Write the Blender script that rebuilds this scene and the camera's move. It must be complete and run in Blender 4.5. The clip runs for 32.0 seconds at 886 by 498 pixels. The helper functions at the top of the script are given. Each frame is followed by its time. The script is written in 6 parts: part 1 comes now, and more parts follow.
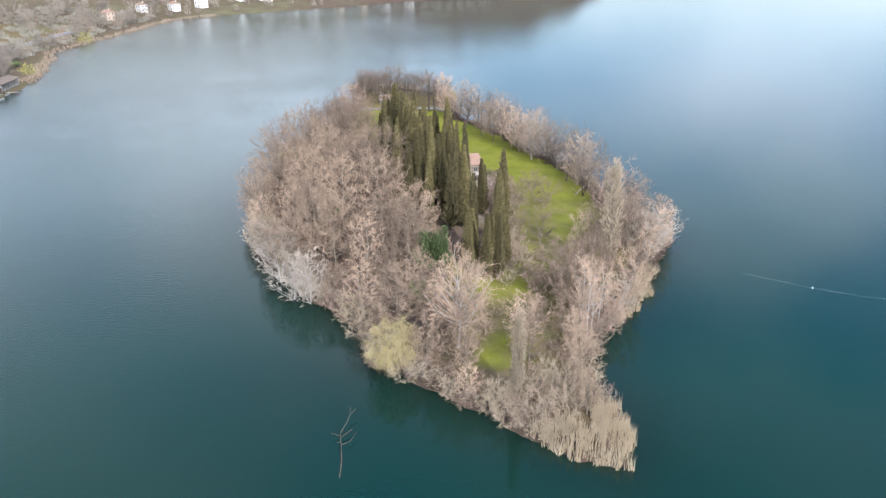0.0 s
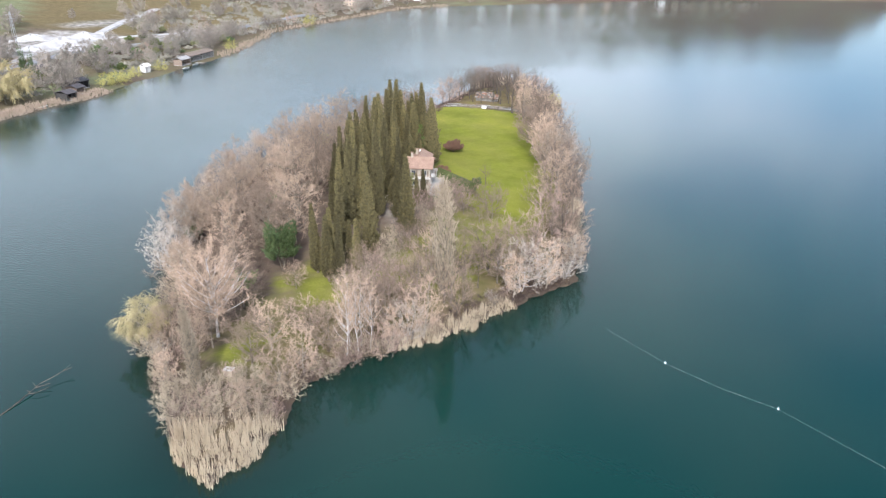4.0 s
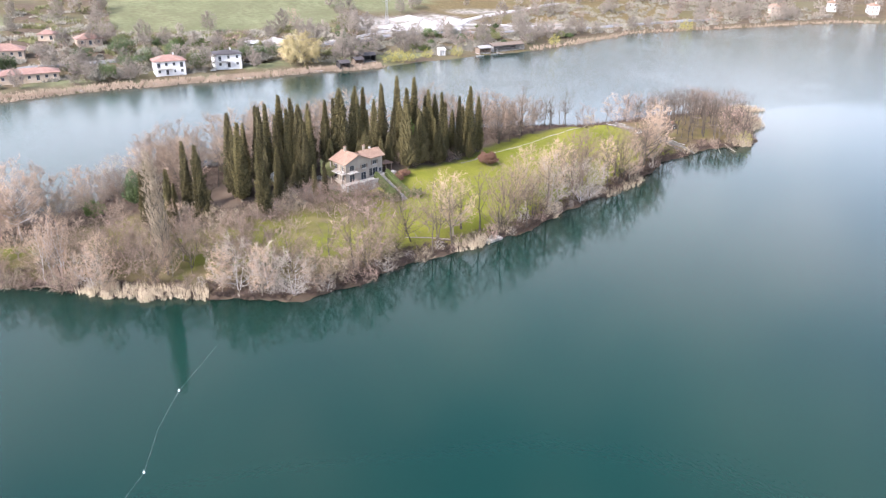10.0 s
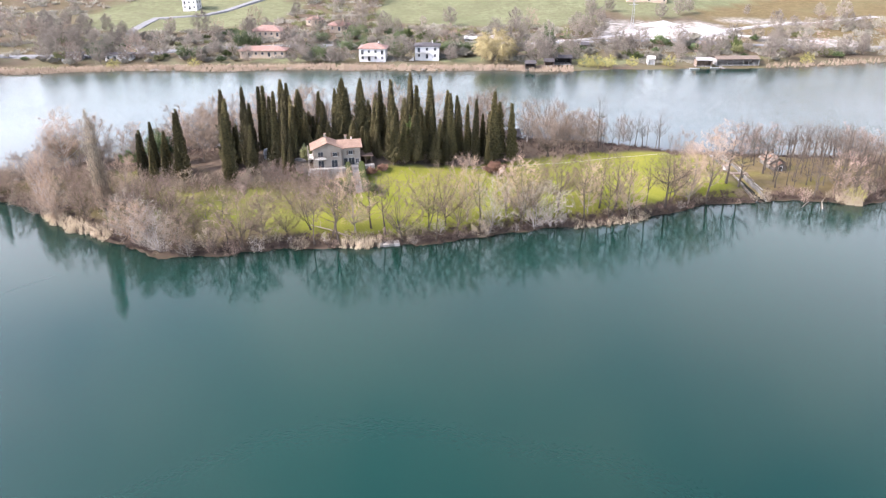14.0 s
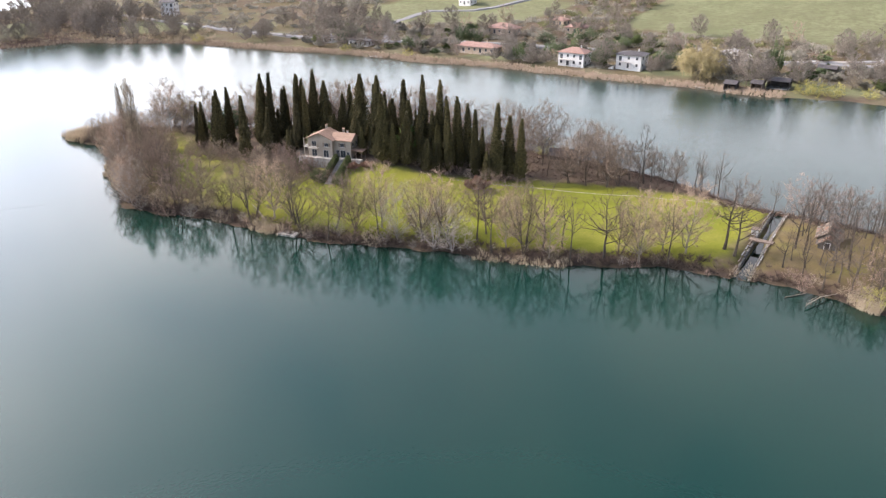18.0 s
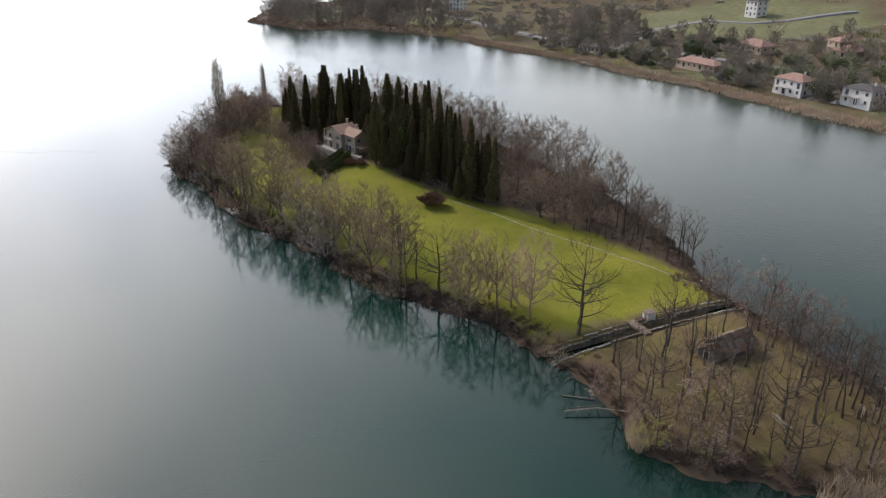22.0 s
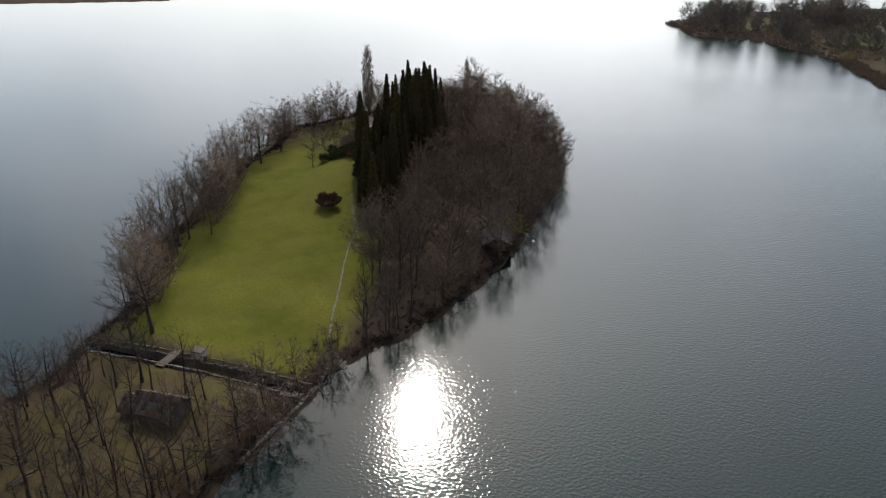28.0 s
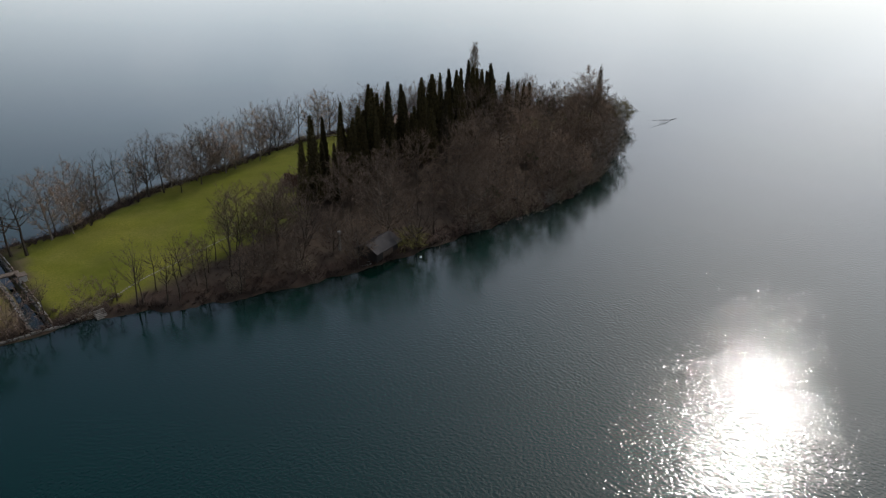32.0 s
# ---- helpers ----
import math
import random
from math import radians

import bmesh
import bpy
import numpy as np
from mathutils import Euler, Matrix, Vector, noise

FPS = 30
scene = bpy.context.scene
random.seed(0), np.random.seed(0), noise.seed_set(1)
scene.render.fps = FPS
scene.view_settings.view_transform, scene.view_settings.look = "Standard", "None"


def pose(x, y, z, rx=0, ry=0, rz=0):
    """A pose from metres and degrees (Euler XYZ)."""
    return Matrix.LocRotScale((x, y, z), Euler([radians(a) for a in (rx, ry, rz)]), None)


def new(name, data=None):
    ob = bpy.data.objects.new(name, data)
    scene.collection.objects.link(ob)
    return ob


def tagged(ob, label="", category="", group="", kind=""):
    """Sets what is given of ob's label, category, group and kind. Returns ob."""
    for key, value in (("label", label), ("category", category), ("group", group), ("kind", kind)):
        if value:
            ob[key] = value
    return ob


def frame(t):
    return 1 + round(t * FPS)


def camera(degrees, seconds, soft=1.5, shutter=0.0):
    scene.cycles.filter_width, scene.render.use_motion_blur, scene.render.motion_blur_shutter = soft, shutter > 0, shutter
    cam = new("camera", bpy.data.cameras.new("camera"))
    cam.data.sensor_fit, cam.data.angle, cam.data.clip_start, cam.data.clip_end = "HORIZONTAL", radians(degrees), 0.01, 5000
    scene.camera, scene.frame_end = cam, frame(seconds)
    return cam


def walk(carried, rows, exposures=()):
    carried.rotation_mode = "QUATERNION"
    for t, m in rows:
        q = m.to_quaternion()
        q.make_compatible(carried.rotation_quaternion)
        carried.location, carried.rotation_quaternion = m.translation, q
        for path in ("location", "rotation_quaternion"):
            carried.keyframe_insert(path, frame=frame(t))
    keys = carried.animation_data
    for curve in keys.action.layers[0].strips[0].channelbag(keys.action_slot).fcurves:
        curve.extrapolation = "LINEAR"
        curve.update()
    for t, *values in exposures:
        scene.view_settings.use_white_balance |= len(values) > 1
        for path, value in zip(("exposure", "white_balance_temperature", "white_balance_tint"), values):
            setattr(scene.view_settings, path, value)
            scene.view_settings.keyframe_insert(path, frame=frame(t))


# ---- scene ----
LENS = 62.38
cam = camera(LENS, 32.0, 1.25)
# seconds, place, yaw, pitch, roll
ROWS = [
    (0, 0.00, 0.00, 59.99, 0.00, -23.11, -0.25),
    (0.5, 8.15, 0.33, 60.10, 2.44, -23.17, -0.22),
    (1, 16.73, 1.21, 60.21, 4.98, -23.23, -0.17),
    (1.5, 26.02, 2.76, 60.32, 7.66, -23.28, -0.11),
    (2, 35.76, 4.95, 60.43, 10.55, -23.33, -0.03),
    (2.5, 45.67, 7.69, 60.51, 13.63, -23.38, 0.06),
    (3, 55.57, 11.06, 60.56, 16.82, -23.42, 0.14),
    (3.5, 65.30, 15.05, 60.58, 20.04, -23.45, 0.21),
    (5.5, 102.48, 39.02, 59.85, 33.78, -23.61, 0.07),
    (6, 110.91, 46.11, 59.78, 37.18, -23.62, 0.08),
    (6.5, 119.07, 53.55, 59.77, 40.58, -23.62, 0.11),
    (7, 126.67, 61.38, 59.80, 44.02, -23.61, 0.15),
    (7.5, 133.81, 69.61, 59.86, 47.44, -23.60, 0.19),
    (8, 140.58, 78.39, 59.94, 50.82, -23.60, 0.24),
    (8.5, 146.91, 87.85, 60.01, 54.27, -23.60, 0.29),
    (9, 152.70, 97.88, 60.05, 57.87, -23.62, 0.33),
    (9.5, 157.83, 108.30, 60.04, 61.55, -23.63, 0.35),
    (10, 162.29, 118.78, 59.99, 65.24, -23.65, 0.35),
    (10.5, 166.21, 129.95, 59.89, 68.91, -23.68, 0.33),
    (11, 169.40, 141.27, 59.77, 72.69, -23.70, 0.30),
    (11.5, 171.96, 152.63, 59.63, 76.46, -23.72, 0.25),
    (12, 173.79, 164.08, 59.50, 80.15, -23.72, 0.19),
    (12.5, 174.94, 175.51, 59.39, 83.85, -23.69, 0.13),
    (13, 175.34, 187.14, 59.29, 87.51, -23.66, 0.09),
    (13.5, 174.95, 198.88, 59.19, 91.26, -23.64, 0.08),
    (14, 173.74, 210.70, 59.12, 95.06, -23.61, 0.08),
    (14.5, 171.80, 222.55, 59.07, 98.90, -23.60, 0.10),
    (15, 169.22, 234.46, 59.04, 102.76, -23.59, 0.12),
    (15.5, 166.06, 246.25, 59.04, 106.61, -23.58, 0.12),
    (17.5, 142.68, 288.24, 59.36, 121.83, -23.64, -0.01),
    (18, 135.13, 297.25, 59.42, 125.57, -23.68, 0.02),
    (18.5, 127.17, 305.74, 59.48, 129.44, -23.71, 0.05),
    (19, 118.69, 313.82, 59.56, 133.33, -23.72, 0.10),
    (19.5, 109.70, 321.53, 59.64, 137.16, -23.73, 0.15),
    (20, 100.20, 328.75, 59.71, 140.99, -23.72, 0.20),
    (20.5, 90.07, 335.39, 59.78, 144.83, -23.71, 0.23),
    (21, 79.43, 341.36, 59.82, 148.67, -23.70, 0.24),
    (21.5, 68.43, 346.56, 59.84, 152.56, -23.69, 0.22),
    (22, 56.94, 351.12, 59.83, 156.28, -23.68, 0.17),
    (22.5, 45.13, 354.82, 59.80, 160.08, -23.69, 0.10),
    (23, 33.06, 357.72, 59.76, 163.92, -23.71, 0.00),
    (23.5, 20.79, 359.79, 59.70, 167.83, -23.76, -0.11),
    (24, 8.25, 361.14, 59.65, 171.68, -23.79, -0.21),
    (24.5, -4.15, 361.72, 59.63, 175.59, -23.81, -0.31),
    (26.5, -51.59, 353.41, 59.73, 190.75, -23.73, -0.35),
    (27, -62.85, 349.69, 59.70, 194.56, -23.75, -0.30),
    (27.5, -73.94, 345.45, 59.68, 198.34, -23.77, -0.24),
    (28, -84.60, 340.63, 59.67, 202.13, -23.79, -0.18),
    (28.5, -94.87, 335.15, 59.67, 205.87, -23.82, -0.12),
    (29, -104.73, 329.10, 59.66, 209.62, -23.85, -0.07),
    (29.5, -114.23, 322.47, 59.65, 213.35, -23.90, -0.03),
    (30, -123.22, 315.18, 59.65, 217.07, -23.94, 0.01),
    (30.5, -131.68, 307.24, 59.66, 220.76, -23.98, 0.04),
    (31, -139.61, 298.97, 59.69, 224.45, -24.01, 0.07),
    (31.5, -147.11, 290.47, 59.74, 228.13, -24.02, 0.08),
    (32, -154.33, 281.75, 59.81, 231.77, -24.03, 0.09),
]
EXPOSURE = [(0.0, 0.24, 5950, 12), (3.0, 0.26, 5950, 12), (6.0, 0.36, 5950, 12), (8.0, 0.54, 6050, 15), (10.0, 0.68, 6200, 19), (13.0, 0.84, 6300, 21), (16.0, 0.64, 6500, 19), (20.0, -0.08, 6800, 17), (23.0, -0.94, 6750, 13), (25.5, -1.3, 6650, 12), (27.0, -1.5, 6600, 12), (29.0, -1.68, 6500, 11), (32.0, -1.84, 6400, 11)]
walk(cam, [(t, pose(x, y, z, 90 + pitch, 0, yaw) @ pose(0, 0, 0, 0, 0, roll)) for t, x, y, z, yaw, pitch, roll in ROWS], EXPOSURE)

# ---- light ----
SUN_ELEV, SUN_AZ = 37.3, 155.5   # degrees; azimuth clockwise from +y
sun_dir = Vector((math.sin(radians(SUN_AZ)) * math.cos(radians(SUN_ELEV)), math.cos(radians(SUN_AZ)) * math.cos(radians(SUN_ELEV)), math.sin(radians(SUN_ELEV))))
world = bpy.data.worlds.new("sky")
scene.world = world
world.use_nodes = True
wn = world.node_tree
sky = wn.nodes.new("ShaderNodeTexSky")
sky.sky_type, sky.sun_disc = "NISHITA", False
sky.sun_elevation, sky.sun_rotation = radians(SUN_ELEV), radians(SUN_AZ)
sky.air_density, sky.dust_density, sky.ozone_density = 1.0, 1.2, 2.0
# thin high cloud: soft white veils over a hazy sky
hazy, veil = wn.nodes.new("ShaderNodeHueSaturation"), wn.nodes.new("ShaderNodeHueSaturation")
for n, s, v in ((hazy, 1.12, 1.5), (veil, 0.2, 2.5)):
    n.inputs["Saturation"].default_value, n.inputs["Value"].default_value = s, v
    wn.links.new(sky.outputs[0], n.inputs["Color"])
wtc, wmap, wnoise, wr, wmix = (wn.nodes.new("ShaderNode" + k) for k in ("TexCoord", "Mapping", "TexNoise", "MapRange", "Mix"))
wmap.inputs["Scale"].default_value = (2.0, 2.0, 3.0)
wnoise.inputs["Scale"].default_value, wnoise.inputs["Detail"].default_value = 1.0, 4
wr.inputs[1].default_value, wr.inputs[2].default_value = 0.4, 0.62
wmix.data_type = "RGBA"
wn.links.new(wtc.outputs["Generated"], wmap.inputs[0])
wn.links.new(wmap.outputs[0], wnoise.inputs["Vector"])
wn.links.new(wnoise.outputs["Fac"], wr.inputs[0])
# the cloud thickens towards the west
wside, wshare = wn.nodes.new("ShaderNodeVectorMath"), wn.nodes.new("ShaderNodeMath")
wside.operation, wshare.operation, wshare.use_clamp = "DOT_PRODUCT", "MULTIPLY_ADD", True
wside.inputs[1].default_value = (-0.58, 0.08, -0.1)
wshare.inputs[1].default_value = 0.75
wn.links.new(wtc.outputs["Generated"], wside.inputs[0])
wn.links.new(wr.outputs[0], wshare.inputs[0])
wn.links.new(wside.outputs["Value"], wshare.inputs[2])
wn.links.new(wshare.outputs[0], wmix.inputs[0])
wn.links.new(hazy.outputs[0], wmix.inputs[6])
wn.links.new(veil.outputs[0], wmix.inputs[7])
# the veil glows round the sun
wdot, wpow, wgain, wglow = (wn.nodes.new("ShaderNode" + k) for k in ("VectorMath", "Math", "Math", "VectorMath"))
wdot.operation, wpow.operation, wgain.operation, wglow.operation = "DOT_PRODUCT", "POWER", "MULTIPLY_ADD", "SCALE"
wdot.inputs[1].default_value = sun_dir
wpow.use_clamp = True
wpow.inputs[1].default_value, wgain.inputs[1].default_value, wgain.inputs[2].default_value = 2.0, 0.85, 1.0
wn.links.new(wtc.outputs["Generated"], wdot.inputs[0])
wclip = wn.nodes.new("ShaderNodeMath")
wclip.operation = "MAXIMUM"
wclip.inputs[1].default_value = 0.0
wn.links.new(wdot.outputs["Value"], wclip.inputs[0])
wn.links.new(wclip.outputs[0], wpow.inputs[0])
wn.links.new(wpow.outputs[0], wgain.inputs[0])
wn.links.new(wmix.outputs[2], wglow.inputs[0])
wn.links.new(wgain.outputs[0], wglow.inputs["Scale"])
# pale haze along the horizon, brighter below the sun
def wmath(op, a, b, clamp=False):
    n = wn.nodes.new("ShaderNodeMath")
    n.operation, n.use_clamp = op, clamp
    for i, v in enumerate((a, b)):
        if hasattr(v, "links"):
            wn.links.new(v, n.inputs[i])
        else:
            n.inputs[i].default_value = v
    return n.outputs[0]


wsep, whaze, whmix = (wn.nodes.new("ShaderNode" + k) for k in ("SeparateXYZ", "VectorMath", "Mix"))
wn.links.new(wtc.outputs["Generated"], wsep.inputs[0])
low = wmath("POWER", wmath("SUBTRACT", 1.0, wmath("MAXIMUM", wsep.outputs["Z"], 0.0)), 5.5)
towards = wmath("POWER", wmath("MULTIPLY_ADD", wdot.outputs["Value"], 0.5), 1.3)
towards.node.inputs[0].links[0].from_node.inputs[2].default_value = 0.5
whaze.operation, whmix.data_type = "SCALE", "RGBA"
whaze.inputs[0].default_value = (0.88, 0.96, 1.03)
wn.links.new(wmath("ADD", wmath("MULTIPLY", towards, 25.0), 3.4), whaze.inputs["Scale"])
wn.links.new(wmath("MULTIPLY", low, 0.9, True), whmix.inputs[0])
wn.links.new(wglow.outputs[0], whmix.inputs[6])
wn.links.new(whaze.outputs[0], whmix.inputs[7])
# a bright bank of thin cloud in the south
wbank, wbdot, wsum = (wn.nodes.new("ShaderNodeVectorMath") for _ in range(3))
wbdot.operation, wbank.operation, wsum.operation = "DOT_PRODUCT", "SCALE", "ADD"
wbdot.inputs[1].default_value = (math.sin(radians(168)) * math.cos(radians(30)), math.cos(radians(168)) * math.cos(radians(30)), math.sin(radians(30)))
wbank.inputs[0].default_value = (1.0, 0.985, 0.96)
wn.links.new(wtc.outputs["Generated"], wbdot.inputs[0])
wn.links.new(wmath("MULTIPLY", wmath("POWER", wmath("MAXIMUM", wbdot.outputs["Value"], 0.0), 7.0), 27.0), wbank.inputs["Scale"])
wn.links.new(whmix.outputs[2], wsum.inputs[0])
wn.links.new(wbank.outputs[0], wsum.inputs[1])
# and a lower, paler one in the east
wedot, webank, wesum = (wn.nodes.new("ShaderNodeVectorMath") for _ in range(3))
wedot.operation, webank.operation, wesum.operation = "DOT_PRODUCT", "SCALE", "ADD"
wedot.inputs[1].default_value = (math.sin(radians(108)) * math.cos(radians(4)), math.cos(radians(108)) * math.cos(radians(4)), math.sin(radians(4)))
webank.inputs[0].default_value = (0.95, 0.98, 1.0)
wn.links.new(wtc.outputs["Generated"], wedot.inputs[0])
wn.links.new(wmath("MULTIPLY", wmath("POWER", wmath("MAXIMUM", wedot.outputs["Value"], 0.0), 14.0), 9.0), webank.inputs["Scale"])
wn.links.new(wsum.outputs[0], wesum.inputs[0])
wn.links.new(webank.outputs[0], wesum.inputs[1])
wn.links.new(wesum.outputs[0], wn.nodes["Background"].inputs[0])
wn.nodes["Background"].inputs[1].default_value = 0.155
sun = new("sun", bpy.data.lights.new("sun", "SUN"))
sun.data.energy, sun.data.angle, sun.data.color = 4.9, radians(0.6), (1.0, 0.95, 0.88)
sun.matrix_world = sun_dir.to_track_quat("Z", "Y").to_matrix().to_4x4()


# ---- materials ----
def material(name):
    m = bpy.data.materials.new(name)
    m.use_nodes = True
    return m, m.node_tree, m.node_tree.nodes["Principled BSDF"]


def mix_rgb(nt, fac, a, b, blend="MIX"):
    n = nt.nodes.new("ShaderNodeMix")
    n.data_type, n.blend_type = "RGBA", blend
    for socket, v in ((0, fac), (6, a), (7, b)):
        if hasattr(v, "links"):
            nt.links.new(v, n.inputs[socket])
        else:
            n.inputs[socket].default_value = (*v, 1) if isinstance(v, tuple) else v
    return n.outputs[2]


def noise_tex(nt, scale, detail=3.0, rough=0.55, coords="Object", stretch=None):
    tc = nt.nodes.new("ShaderNodeTexCoord")
    n = nt.nodes.new("ShaderNodeTexNoise")
    n.inputs["Scale"].default_value, n.inputs["Detail"].default_value, n.inputs["Roughness"].default_value = scale, detail, rough
    link = tc.outputs[coords]
    if stretch:
        mp = nt.nodes.new("ShaderNodeMapping")
        mp.inputs["Scale"].default_value = stretch
        nt.links.new(link, mp.inputs[0])
        link = mp.outputs[0]
    nt.links.new(link, n.inputs["Vector"])
    return n.outputs["Fac"]


def ramp(nt, fac, lo, hi):
    n = nt.nodes.new("ShaderNodeMapRange")
    n.inputs[1].default_value, n.inputs[2].default_value = lo, hi
    nt.links.new(fac, n.inputs[0])
    return n.outputs[0]


def bump(nt, bsdf, height, strength, distance=0.05):
    n = nt.nodes.new("ShaderNodeBump")
    n.inputs["Strength"].default_value, n.inputs["Distance"].default_value = strength, distance
    nt.links.new(height, n.inputs["Height"])
    nt.links.new(n.outputs[0], bsdf.inputs["Normal"])


def surface(name, dark, light, scale=1.0, rough=0.85, relief=0.3, spread=0.12, metal=0.0):
    """A grained surface: two tones by noise at two scales, shifted a little from object to object."""
    m, nt, b = material(name)
    fine, broad = noise_tex(nt, scale * 6, 4), noise_tex(nt, scale, 3)
    c = mix_rgb(nt, ramp(nt, broad, 0.3, 0.7), dark, light)
    c = mix_rgb(nt, ramp(nt, fine, 0.25, 0.8), c, mix_rgb(nt, 0.5, c, light))
    info = nt.nodes.new("ShaderNodeObjectInfo")
    hsv = nt.nodes.new("ShaderNodeHueSaturation")
    v = nt.nodes.new("ShaderNodeMapRange")
    v.inputs[3].default_value, v.inputs[4].default_value = 1 - spread, 1 + spread
    nt.links.new(info.outputs["Random"], v.inputs[0])
    nt.links.new(v.outputs[0], hsv.inputs["Value"])
    nt.links.new(c, hsv.inputs["Color"])
    nt.links.new(hsv.outputs[0], b.inputs["Base Color"])
    b.inputs["Roughness"].default_value, b.inputs["Metallic"].default_value = rough, metal
    b.inputs["Specular IOR Level"].default_value = 0.3
    if relief:
        bump(nt, b, fine, relief)
    return m


